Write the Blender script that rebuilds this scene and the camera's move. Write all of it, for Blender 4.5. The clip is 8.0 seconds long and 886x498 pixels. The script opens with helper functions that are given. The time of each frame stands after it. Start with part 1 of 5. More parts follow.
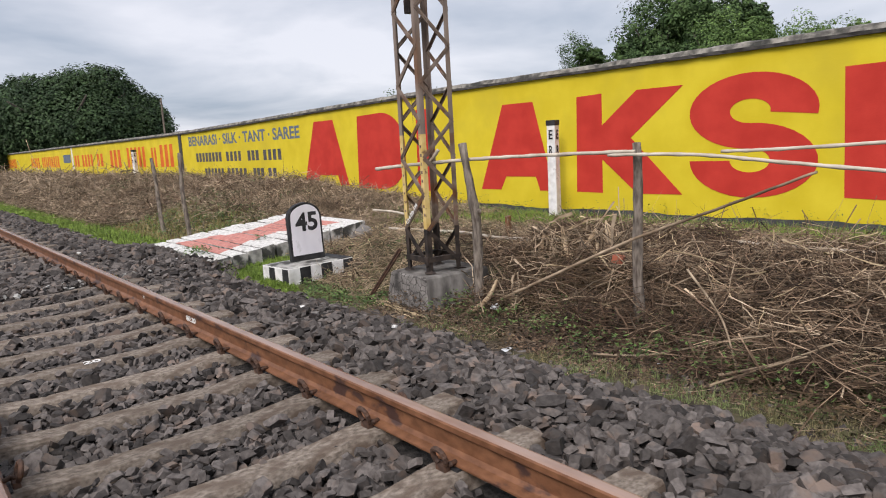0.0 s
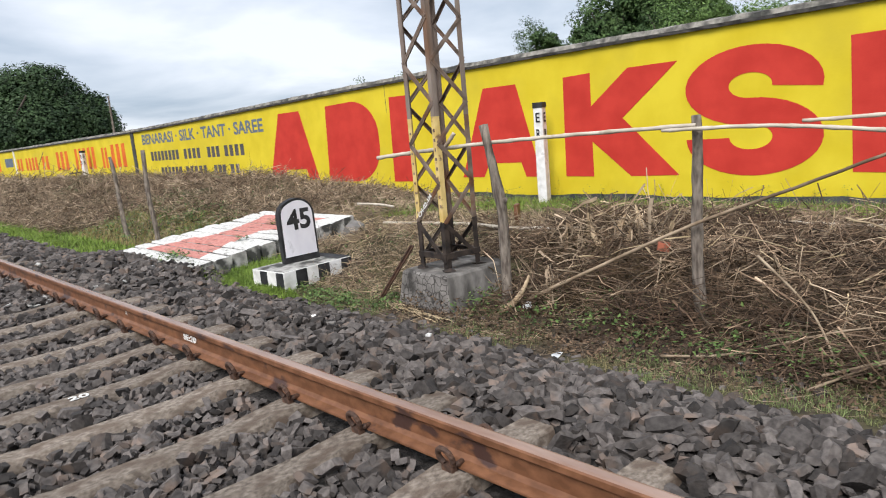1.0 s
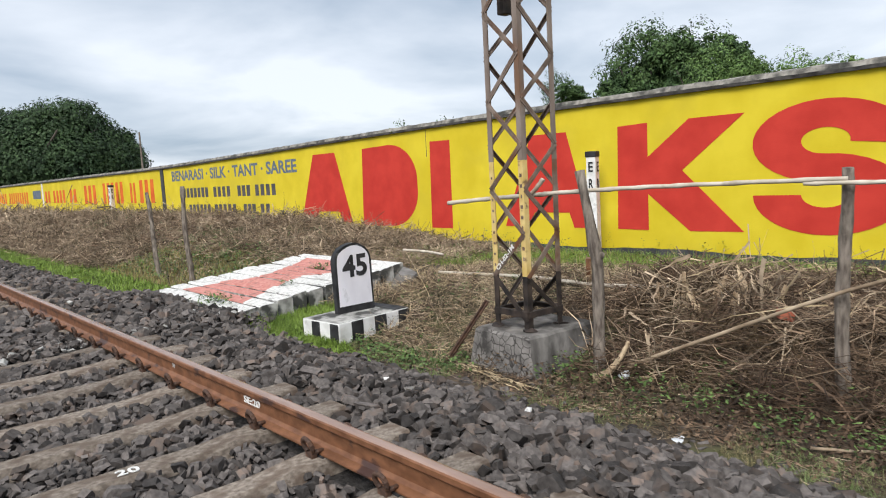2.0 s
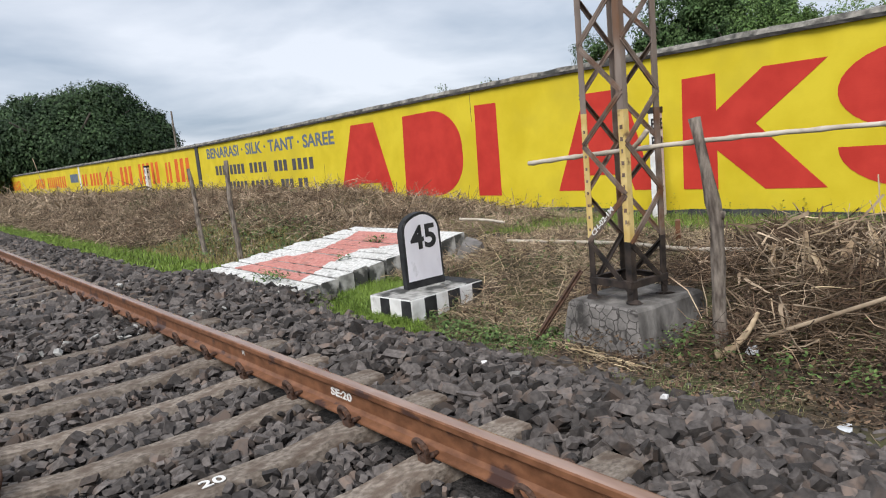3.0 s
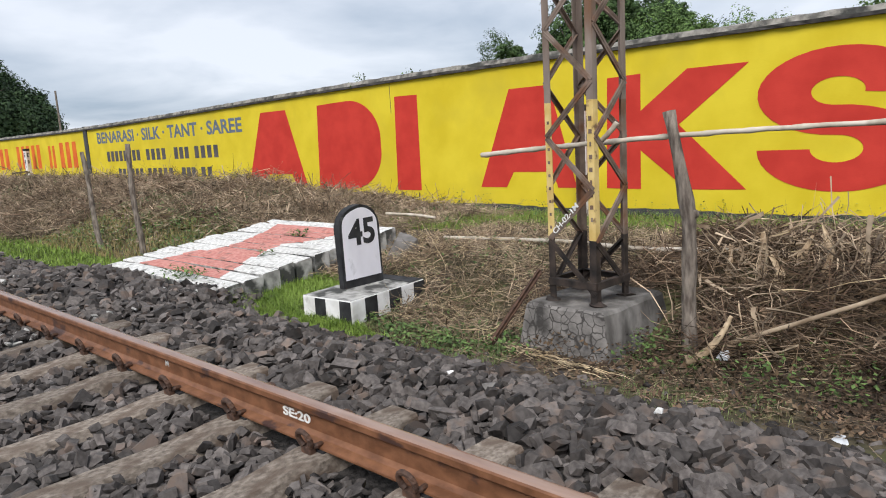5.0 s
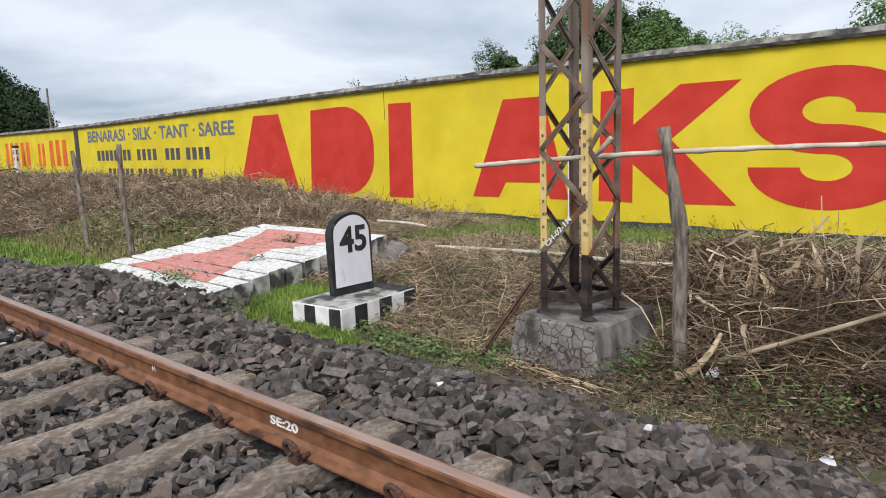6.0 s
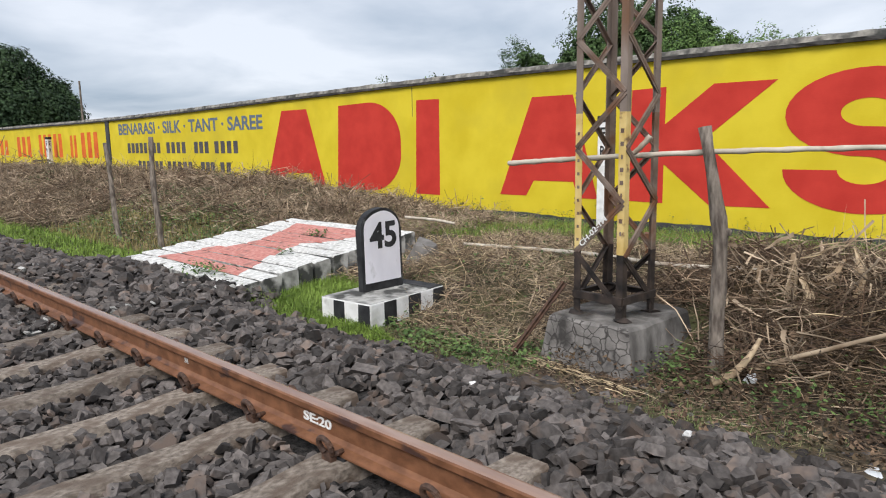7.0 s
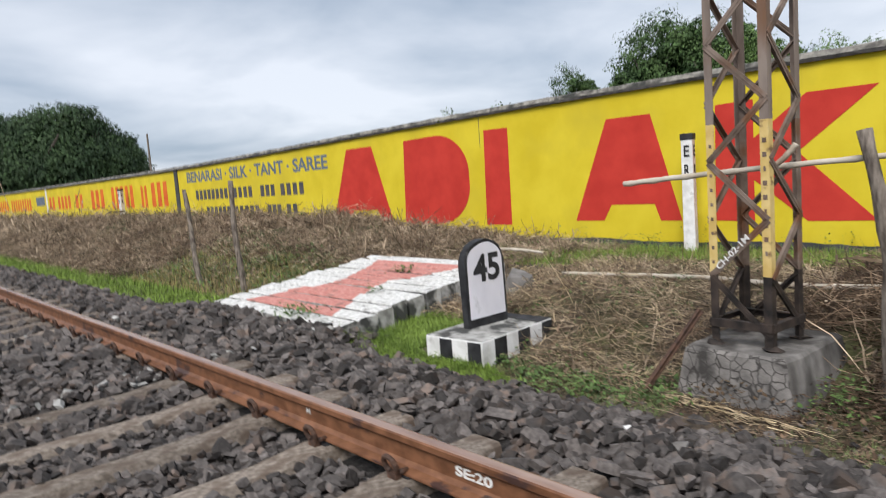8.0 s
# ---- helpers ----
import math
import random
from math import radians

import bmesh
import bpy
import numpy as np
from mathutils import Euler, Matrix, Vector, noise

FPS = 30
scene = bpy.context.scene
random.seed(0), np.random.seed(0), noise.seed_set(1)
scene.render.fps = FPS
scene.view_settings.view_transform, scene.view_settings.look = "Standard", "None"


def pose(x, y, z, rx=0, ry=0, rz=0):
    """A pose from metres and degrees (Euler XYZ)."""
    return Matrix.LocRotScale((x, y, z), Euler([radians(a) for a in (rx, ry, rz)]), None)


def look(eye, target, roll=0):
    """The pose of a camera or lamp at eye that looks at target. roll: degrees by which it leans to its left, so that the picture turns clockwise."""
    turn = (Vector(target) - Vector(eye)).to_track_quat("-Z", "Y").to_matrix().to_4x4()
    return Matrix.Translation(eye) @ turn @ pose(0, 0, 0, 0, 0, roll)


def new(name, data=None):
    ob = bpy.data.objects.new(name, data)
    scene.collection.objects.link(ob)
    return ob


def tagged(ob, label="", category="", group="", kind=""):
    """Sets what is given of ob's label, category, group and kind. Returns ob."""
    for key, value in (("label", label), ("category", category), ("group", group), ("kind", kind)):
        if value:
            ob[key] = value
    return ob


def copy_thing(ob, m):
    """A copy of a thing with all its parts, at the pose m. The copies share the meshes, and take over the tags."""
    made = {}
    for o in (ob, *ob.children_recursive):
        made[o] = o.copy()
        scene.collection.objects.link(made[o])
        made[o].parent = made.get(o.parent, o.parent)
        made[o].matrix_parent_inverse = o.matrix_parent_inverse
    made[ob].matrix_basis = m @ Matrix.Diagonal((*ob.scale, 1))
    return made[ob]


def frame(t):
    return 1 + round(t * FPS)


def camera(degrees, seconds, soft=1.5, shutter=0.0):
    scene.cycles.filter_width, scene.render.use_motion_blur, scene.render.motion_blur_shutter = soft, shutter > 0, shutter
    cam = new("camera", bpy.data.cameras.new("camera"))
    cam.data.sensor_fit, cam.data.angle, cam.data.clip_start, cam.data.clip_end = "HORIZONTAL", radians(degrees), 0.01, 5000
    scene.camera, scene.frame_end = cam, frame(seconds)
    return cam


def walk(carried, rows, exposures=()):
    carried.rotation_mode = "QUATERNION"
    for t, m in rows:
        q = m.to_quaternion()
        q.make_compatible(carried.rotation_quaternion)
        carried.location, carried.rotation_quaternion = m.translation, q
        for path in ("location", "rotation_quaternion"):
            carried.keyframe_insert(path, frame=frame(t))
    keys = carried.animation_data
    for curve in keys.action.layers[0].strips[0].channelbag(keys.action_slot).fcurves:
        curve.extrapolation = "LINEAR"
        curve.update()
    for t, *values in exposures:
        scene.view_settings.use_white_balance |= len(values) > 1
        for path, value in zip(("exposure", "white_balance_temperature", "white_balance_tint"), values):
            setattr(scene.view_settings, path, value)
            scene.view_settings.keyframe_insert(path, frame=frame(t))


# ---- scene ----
cam = camera(65.3, 8.0, soft=1.05, shutter=0.22)
PATH = [
    (0, (-1.965, -0.184, 1.502), (-0.717, 1.347, 1.189), -3.2),
    (0.5, (-1.976, 0.323, 1.464), (-0.664, 1.798, 1.144), -3.5),
    (1, (-1.944, 0.743, 1.47), (-0.611, 2.192, 1.122), -5.1),
    (1.2, (-1.89, 0.964, 1.48), (-0.503, 2.364, 1.141), -5.7),
    (1.5, (-1.914, 1.206, 1.475), (-0.573, 2.627, 1.048), -3.6),
    (1.7, (-1.944, 1.356, 1.5), (-0.628, 2.832, 1.2), -2.0),
    (2.8, (-1.857, 2.254, 1.384), (-0.557, 3.763, 1.204), -5.5),
    (3, (-1.861, 2.373, 1.414), (-0.615, 3.911, 1.123), -5.3),
    (3.5, (-1.853, 2.643, 1.395), (-0.565, 4.137, 1.064), -4.9),
    (4, (-1.88, 2.822, 1.399), (-0.462, 4.202, 1.102), -5.3),
    (4.2, (-1.832, 2.923, 1.392), (-0.397, 4.273, 1.049), -4.5),
    (5.3, (-1.82, 2.994, 1.383), (-0.365, 4.329, 1.066), -2.9),
    (5.5, (-1.818, 3.008, 1.4), (-0.345, 4.323, 1.086), -2.9),
    (6, (-1.82, 3.001, 1.401), (-0.35, 4.322, 1.096), -1.8),
    (6.5, (-1.82, 3.005, 1.394), (-0.358, 4.334, 1.084), -1.5),
    (7, (-1.836, 3.086, 1.396), (-0.41, 4.454, 1.085), -1.0),
    (7.2, (-1.812, 3.153, 1.356), (-0.43, 4.567, 1.057), -3.0),
    (7.5, (-1.84, 3.295, 1.386), (-0.551, 4.789, 1.061), -2.6),
    (7.8, (-1.836, 3.514, 1.441), (-0.515, 4.981, 1.121), -2.4),
    (8, (-1.92, 3.635, 1.366), (-0.594, 5.117, 1.155), -4.2),
]
walk(cam, [(t, look(e, a, r)) for t, e, a, r in PATH],
     [(0, 0.29, 6450, 16), (0.5, 0.40, 6400, 14), (1, 0.54, 6300, 12), (1.5, 0.52, 6300, 10), (2.8, 0.36, 6250, 12), (3.5, 0.32, 6250, 12), (5.5, 0.38, 6250, 12), (6.5, 0.36, 6250, 12), (8, 0.33, 6250, 12)])

# ---- world, sun, exposure ----
SUN_AZ, SUN_EL = radians(242), radians(47)
world = bpy.data.worlds.new("overcast_sky")
scene.world = world
world.use_nodes = True
wn, wl = world.node_tree.nodes, world.node_tree.links
wn.clear()
w_out = wn.new("ShaderNodeOutputWorld")
sky = wn.new("ShaderNodeTexSky")
sky.sky_type = "NISHITA"
sky.sun_disc = False
sky.sun_elevation, sky.sun_rotation = SUN_EL, SUN_AZ
bg_sky = wn.new("ShaderNodeBackground")
bg_sky.inputs["Strength"].default_value = 0.10
wl.new(sky.outputs[0], bg_sky.inputs["Color"])
tc = wn.new("ShaderNodeTexCoord")
sep = wn.new("ShaderNodeSeparateXYZ")
wl.new(tc.outputs["Generated"], sep.inputs[0])


def wmath(op, a, b):
    n = wn.new("ShaderNodeMath")
    n.operation = op
    for i, v in enumerate((a, b)):
        if isinstance(v, (int, float)):
            n.inputs[i].default_value = v
        else:
            wl.new(v, n.inputs[i])
    return n.outputs[0]


den = wmath("ADD", wmath("MAXIMUM", sep.outputs["Z"], 0.0), 0.16)
comb = wn.new("ShaderNodeCombineXYZ")
wl.new(wmath("DIVIDE", sep.outputs["X"], den), comb.inputs[0])
wl.new(wmath("DIVIDE", sep.outputs["Y"], den), comb.inputs[1])
comb.inputs[2].default_value = 3.7
cn = wn.new("ShaderNodeTexNoise")
cn.inputs["Scale"].default_value = 0.85
cn.inputs["Detail"].default_value = 6
cn.inputs["Roughness"].default_value = 0.5
cn.inputs["Distortion"].default_value = 0.3
wl.new(comb.outputs[0], cn.inputs["Vector"])
cr = wn.new("ShaderNodeValToRGB")
cr.color_ramp.elements[0].position, cr.color_ramp.elements[0].color = 0.32, (0.32, 0.385, 0.46, 1)
cr.color_ramp.elements[1].position, cr.color_ramp.elements[1].color = 0.64, (0.70, 0.73, 0.765, 1)
wl.new(cn.outputs["Fac"], cr.inputs[0])
bg_cloud = wn.new("ShaderNodeBackground")
bg_cloud.inputs["Strength"].default_value = 1.0
wl.new(cr.outputs[0], bg_cloud.inputs["Color"])
mixw = wn.new("ShaderNodeMixShader")
mixw.inputs[0].default_value = 0.9
wl.new(bg_sky.outputs[0], mixw.inputs[1])
wl.new(bg_cloud.outputs[0], mixw.inputs[2])
wl.new(mixw.outputs[0], w_out.inputs[0])

sun_data = bpy.data.lights.new("sun", "SUN")
sun_data.energy, sun_data.angle, sun_data.color = 2.85, radians(30), (1.0, 0.96, 0.9)
sun = new("sun", sun_data)
sun.matrix_world = look((-48, -26, 58), (0, 0, 0))

# ---- materials ----


def mat(name, c1, c2, scale=6.0, detail=6.0, rough=0.85, bump=0.3, bscale=60.0, dist=0.01, metal=0.0, c3=None, s3=1.5, p3=(0.5, 0.62),
        rand="", rvar=0.5, spec=0.3, stretch=(1, 1, 1), lo=0.35, hi=0.65):
    """Two-scale procedural surface: c1 to c2 by noise, patches of c3 by a second noise, brightness varied by island or object."""
    m = bpy.data.materials.new(name)
    m.use_nodes = True
    n, l = m.node_tree.nodes, m.node_tree.links
    b = n["Principled BSDF"]
    tex = n.new("ShaderNodeTexCoord")
    mp = n.new("ShaderNodeMapping")
    mp.inputs["Scale"].default_value = stretch
    l.new(tex.outputs["Object"], mp.inputs[0])

    def noise_node(sc, det):
        x = n.new("ShaderNodeTexNoise")
        x.inputs["Scale"].default_value, x.inputs["Detail"].default_value = sc, det
        l.new(mp.outputs[0], x.inputs["Vector"])
        return x

    def mix(f, a, bb, blend="MIX"):
        x = n.new("ShaderNodeMix")
        x.data_type, x.blend_type = "RGBA", blend
        for sock, v in ((x.inputs["Factor"], f), (x.inputs["A"], a), (x.inputs["B"], bb)):
            if isinstance(v, (tuple, float, int)):
                sock.default_value = (*v, 1) if isinstance(v, tuple) else v
            else:
                l.new(v, sock)
        return x.outputs["Result"]

    def ramp(src, a, bb):
        x = n.new("ShaderNodeMapRange")
        x.inputs["From Min"].default_value, x.inputs["From Max"].default_value = a, bb
        l.new(src, x.inputs["Value"])
        return x.outputs["Result"]

    col = mix(ramp(noise_node(scale, detail).outputs["Fac"], lo, hi), c1, c2)
    if c3:
        col = mix(ramp(noise_node(s3, 5).outputs["Fac"], *p3), col, c3)
    if rand:
        if rand == "island":
            r = n.new("ShaderNodeNewGeometry").outputs["Random Per Island"]
        else:
            r = n.new("ShaderNodeObjectInfo").outputs["Random"]
        x = n.new("ShaderNodeMapRange")
        x.inputs["To Min"].default_value, x.inputs["To Max"].default_value = 1 - rvar, 1 + rvar
        l.new(r, x.inputs["Value"])
        h = n.new("ShaderNodeHueSaturation")
        l.new(x.outputs["Result"], h.inputs["Value"])
        l.new(col, h.inputs["Color"])
        col = h.outputs["Color"]
    l.new(col, b.inputs["Base Color"])
    b.inputs["Roughness"].default_value, b.inputs["Metallic"].default_value = rough, metal
    b.inputs["Specular IOR Level"].default_value = spec
    if bump:
        bm_ = n.new("ShaderNodeBump")
        bm_.inputs["Strength"].default_value, bm_.inputs["Distance"].default_value = bump, dist
        l.new(noise_node(bscale, 6).outputs["Fac"], bm_.inputs["Height"])
        l.new(bm_.outputs[0], b.inputs["Normal"])
    return m


M = {
    "yellow": mat("yellow_wall_paint", (0.60, 0.463, 0.014), (0.69, 0.55, 0.028), 1.4, 5, 0.75, 0.35, 35, 0.006, c3=(0.56, 0.44, 0.025), s3=0.8, p3=(0.52, 0.75)),
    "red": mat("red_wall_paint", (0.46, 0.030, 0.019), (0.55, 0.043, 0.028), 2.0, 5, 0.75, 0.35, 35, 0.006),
    "orange": mat("orange_red_wall_paint", (0.60, 0.10, 0.02), (0.70, 0.16, 0.02), 2.0, 5, 0.75, 0.2, 35, 0.006),
    "blue": mat("slate_blue_wall_paint", (0.10, 0.13, 0.17), (0.14, 0.17, 0.22), 3, 5, 0.75, 0.2, 35, 0.006),
    "navy": mat("dark_wall_paint", (0.06, 0.06, 0.07), (0.10, 0.09, 0.09), 3, 5, 0.75, 0.2, 35, 0.006),
    "plinth_band": mat("black_wall_band", (0.045, 0.047, 0.05), (0.08, 0.08, 0.08), 3, 6, 0.9, 0.4, 40),
    "coping": mat("weathered_coping", (0.10, 0.095, 0.085), (0.34, 0.32, 0.28), 7, 8, 0.95, 0.8, 45, 0.02, c3=(0.05, 0.05, 0.045), s3=3, p3=(0.5, 0.65)),
    # black mould and the drip shadow under the coping, both in one dark colour
    "coping_edge": mat("mould_and_drip_shade_coping", (0.035, 0.033, 0.032), (0.09, 0.085, 0.08), 6, 7, 0.95, 0.5, 45, 0.02),
    "stone": mat("ballast_stone", (0.058, 0.050, 0.046), (0.110, 0.097, 0.089), 34, 8, 0.82, 0.7, 60, 0.006, c3=(0.125, 0.094, 0.076), s3=6.0, p3=(0.56, 0.66), rand="island", rvar=0.68),
    "stone_part": mat("ballast_stone_single", (0.058, 0.050, 0.046), (0.110, 0.097, 0.089), 3.0, 8, 0.82, 0.7, 5.5, 0.006, c3=(0.125, 0.094, 0.076), s3=0.6, p3=(0.56, 0.66), rand="object", rvar=0.68),
    # near-black colour puts the shade of the gaps between stones into the bed
    "bed": mat("ballast_bed_gap_shade", (0.012, 0.011, 0.010), (0.05, 0.045, 0.042), 22, 8, 0.95, 1.0, 28, 0.04),
    "concrete": mat("sleeper_concrete", (0.115, 0.092, 0.073), (0.275, 0.232, 0.19), 40, 9, 0.92, 0.8, 90, 0.007, c3=(0.115, 0.085, 0.064), s3=9.0, p3=(0.48, 0.64), rand="object", rvar=0.18, stretch=(0.7, 1, 1)),
    "rust": mat("rusted_rail_steel", (0.118, 0.050, 0.023), (0.215, 0.097, 0.048), 18, 8, 0.5, 0.4, 60, 0.004, c3=(0.055, 0.028, 0.022), s3=6.0, p3=(0.60, 0.65), stretch=(1, 0.6, 1), spec=0.4),
    # smooth running surface; part of its sheen is painted in as a paler colour
    "rust_top": mat("rail_running_surface_sheen", (0.20, 0.115, 0.08), (0.32, 0.215, 0.165), 9, 5, 0.26, 0.1, 60, 0.002, stretch=(1, 0.2, 1), spec=0.6),
    "dark_rust": mat("clip_steel", (0.045, 0.027, 0.02), (0.12, 0.065, 0.042), 20, 5, 0.7, 0.3, 90, 0.004),
    "mast_steel": mat("rusty_mast_steel", (0.10, 0.07, 0.052), (0.24, 0.185, 0.15), 6, 7, 0.75, 0.3, 60, 0.004, c3=(0.15, 0.07, 0.035), s3=4, p3=(0.5, 0.65)),
    "mast_grey": mat("grey_mast_steel", (0.15, 0.115, 0.095), (0.26, 0.21, 0.175), 7, 7, 0.7, 0.3, 60, 0.004, c3=(0.17, 0.09, 0.05), s3=3, p3=(0.52, 0.66), stretch=(1, 1, 0.3)),
    "mast_yellow": mat("faded_yellow_paint", (0.55, 0.38, 0.12), (0.68, 0.52, 0.22), 9, 7, 0.75, 0.3, 60, 0.003, c3=(0.20, 0.12, 0.06), s3=12, p3=(0.58, 0.68)),
    "mast_black": mat("tarred_steel", (0.014, 0.012, 0.011), (0.055, 0.04, 0.032), 10, 6, 0.7, 0.4, 60, 0.005),
    "cement": mat("grey_cement_render", (0.11, 0.102, 0.093), (0.215, 0.20, 0.183), 9, 8, 0.9, 0.6, 50, 0.01, c3=(0.05, 0.045, 0.04), s3=3.5, p3=(0.46, 0.6), stretch=(1, 1, 0.5)),
    "white": mat("whitewash", (0.62, 0.61, 0.58), (0.80, 0.79, 0.77), 8, 7, 0.85, 0.5, 40, 0.01, c3=(0.36, 0.34, 0.31), s3=6, p3=(0.62, 0.74)),
    "slab_white": mat("worn_slab_whitewash", (0.46, 0.45, 0.42), (0.74, 0.73, 0.70), 26, 9, 0.9, 0.8, 45, 0.014, c3=(0.22, 0.21, 0.19), s3=10, p3=(0.58, 0.70)),
    "white_face": mat("white_enamel_face", (0.66, 0.64, 0.68), (0.78, 0.76, 0.80), 4, 6, 0.6, 0.15, 30, 0.004, c3=(0.36, 0.35, 0.35), s3=7, p3=(0.60, 0.74), stretch=(1, 0.5, 1)),
    "black": mat("black_paint", (0.012, 0.012, 0.013), (0.04, 0.04, 0.042), 8, 7, 0.65, 0.4, 50, 0.006, c3=(0.12, 0.115, 0.11), s3=9, p3=(0.64, 0.74)),
    "pink": mat("faded_red_slab_paint", (0.42, 0.15, 0.12), (0.56, 0.27, 0.23), 22, 8, 0.88, 0.6, 40, 0.012, c3=(0.26, 0.14, 0.115), s3=8, p3=(0.56, 0.70)),
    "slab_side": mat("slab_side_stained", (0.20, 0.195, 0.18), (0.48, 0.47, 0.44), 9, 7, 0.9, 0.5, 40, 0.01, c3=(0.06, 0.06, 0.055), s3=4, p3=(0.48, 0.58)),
    "bark": mat("weathered_post_wood", (0.085, 0.068, 0.055), (0.26, 0.22, 0.18), 30, 8, 0.9, 1.0, 40, 0.02, stretch=(1, 1, 0.25)),
    "bamboo": mat("dry_bamboo", (0.42, 0.36, 0.28), (0.60, 0.54, 0.45), 6, 6, 0.6, 0.2, 40, 0.003, c3=(0.28, 0.21, 0.15), s3=4, p3=(0.58, 0.7)),
    "twig": mat("dry_twigs", (0.18, 0.128, 0.082), (0.44, 0.345, 0.24), 5, 4, 0.85, 0.0, c3=(0.12, 0.085, 0.054), s3=1.3, p3=(0.48, 0.62), rand="island", rvar=0.6),
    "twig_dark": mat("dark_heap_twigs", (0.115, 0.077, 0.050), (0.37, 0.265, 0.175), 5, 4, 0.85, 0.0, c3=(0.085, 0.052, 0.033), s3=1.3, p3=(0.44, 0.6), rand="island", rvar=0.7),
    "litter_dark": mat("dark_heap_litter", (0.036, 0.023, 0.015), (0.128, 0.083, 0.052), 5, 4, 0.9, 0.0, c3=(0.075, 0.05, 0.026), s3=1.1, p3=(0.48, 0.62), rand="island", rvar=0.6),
    "twig_red": mat("brown_brush_twigs", (0.065, 0.041, 0.026), (0.20, 0.132, 0.084), 5, 4, 0.85, 0.0, c3=(0.06, 0.058, 0.025), s3=1.1, p3=(0.52, 0.66), rand="island", rvar=0.6),
    "straw": mat("straw_stems", (0.40, 0.30, 0.17), (0.55, 0.44, 0.28), 5, 4, 0.8, 0.0, rand="island", rvar=0.4),
    "grass": mat("green_grass", (0.115, 0.18, 0.028), (0.21, 0.30, 0.055), 3, 4, 0.7, 0.0, rand="island", rvar=0.4),
    "grass_soft": mat("pale_soft_grass", (0.12, 0.16, 0.055), (0.20, 0.245, 0.095), 3, 4, 0.7, 0.0, c3=(0.20, 0.17, 0.085), s3=2.2, p3=(0.5, 0.62), rand="island", rvar=0.4),
    "grass_dry": mat("dry_grass", (0.20, 0.16, 0.06), (0.33, 0.26, 0.12), 3, 4, 0.8, 0.0, rand="island", rvar=0.4),
    "weed": mat("weed_leaves", (0.048, 0.088, 0.020), (0.115, 0.175, 0.048), 4, 4, 0.6, 0.0, rand="island", rvar=0.45),
    "leaf_dark": mat("dark_tree_leaves", (0.022, 0.042, 0.018), (0.052, 0.088, 0.034), 0.5, 5, 0.6, 0.0, rand="island", rvar=0.5, spec=0.2),
    "leaf": mat("tree_leaves", (0.035, 0.068, 0.024), (0.08, 0.135, 0.042), 0.6, 5, 0.6, 0.0, rand="island", rvar=0.5, spec=0.2),
    "leaf_light": mat("light_tree_leaves", (0.075, 0.135, 0.035), (0.15, 0.235, 0.07), 0.6, 5, 0.6, 0.0, rand="island", rvar=0.5, spec=0.2),
    "trunk": mat("tree_bark", (0.06, 0.05, 0.04), (0.14, 0.12, 0.10), 6, 6, 0.9, 0.6, 20, 0.02),
    "earth": mat("earth_with_litter", (0.03, 0.023, 0.017), (0.11, 0.082, 0.056), 14, 9, 0.95, 0.8, 18, 0.04, c3=(0.07, 0.072, 0.028), s3=0.9, p3=(0.48, 0.62)),
    "plastic": mat("white_plastic", (0.62, 0.64, 0.66), (0.75, 0.77, 0.78), 5, 4, 0.35, 0.3, 20, 0.01),
    "chalk": mat("white_chalk_paint", (0.66, 0.65, 0.62), (0.78, 0.77, 0.74), 30, 5, 0.9, 0.2, 60, 0.002),
    "brick": mat("red_brick", (0.28, 0.08, 0.045), (0.36, 0.12, 0.07), 12, 6, 0.9, 0.5, 60, 0.006),
    "wood_fresh": mat("split_wood", (0.32, 0.225, 0.135), (0.58, 0.455, 0.30), 8, 6, 0.8, 0.4, 30, 0.006, stretch=(1, 1, 0.3)),
    "rock": mat("grey_boulder", (0.13, 0.12, 0.11), (0.24, 0.225, 0.21), 6, 7, 0.9, 0.6, 30, 0.015),
}


# cracked render of the mast's footing: crazing as fine dark lines
def crack_material():
    m = mat("crazed_cement_render", (0.13, 0.12, 0.111), (0.235, 0.218, 0.20), 9, 8, 0.9, 0.6, 50, 0.01, c3=(0.05, 0.046, 0.042), s3=3.5, p3=(0.50, 0.62))
    n, l = m.node_tree.nodes, m.node_tree.links
    b = n["Principled BSDF"]
    old = b.inputs["Base Color"].links[0].from_socket
    tex = n.new("ShaderNodeTexCoord")
    wob = n.new("ShaderNodeTexNoise")
    wob.inputs["Scale"].default_value = 8
    l.new(tex.outputs["Object"], wob.inputs["Vector"])
    add = n.new("ShaderNodeVectorMath")
    add.operation = "MULTIPLY_ADD"
    add.inputs[1].default_value = (0.08, 0.08, 0.08)
    l.new(wob.outputs["Color"], add.inputs[0])
    l.new(tex.outputs["Object"], add.inputs[2])
    v = n.new("ShaderNodeTexVoronoi")
    v.feature = "DISTANCE_TO_EDGE"
    v.inputs["Scale"].default_value = 14
    l.new(add.outputs[0], v.inputs["Vector"])
    r = n.new("ShaderNodeMapRange")
    r.inputs["From Min"].default_value, r.inputs["From Max"].default_value = 0.012, 0.075
    l.new(v.outputs["Distance"], r.inputs["Value"])
    x = n.new("ShaderNodeMix")
    x.data_type = "RGBA"
    x.inputs["A"].default_value = (0.05, 0.045, 0.041, 1)
    l.new(r.outputs["Result"], x.inputs["Factor"])
    l.new(old, x.inputs["B"])
    l.new(x.outputs["Result"], b.inputs["Base Color"])
    return m


M["crazed"] = crack_material()

# ---- building helpers ----
rng = np.random.default_rng(7)


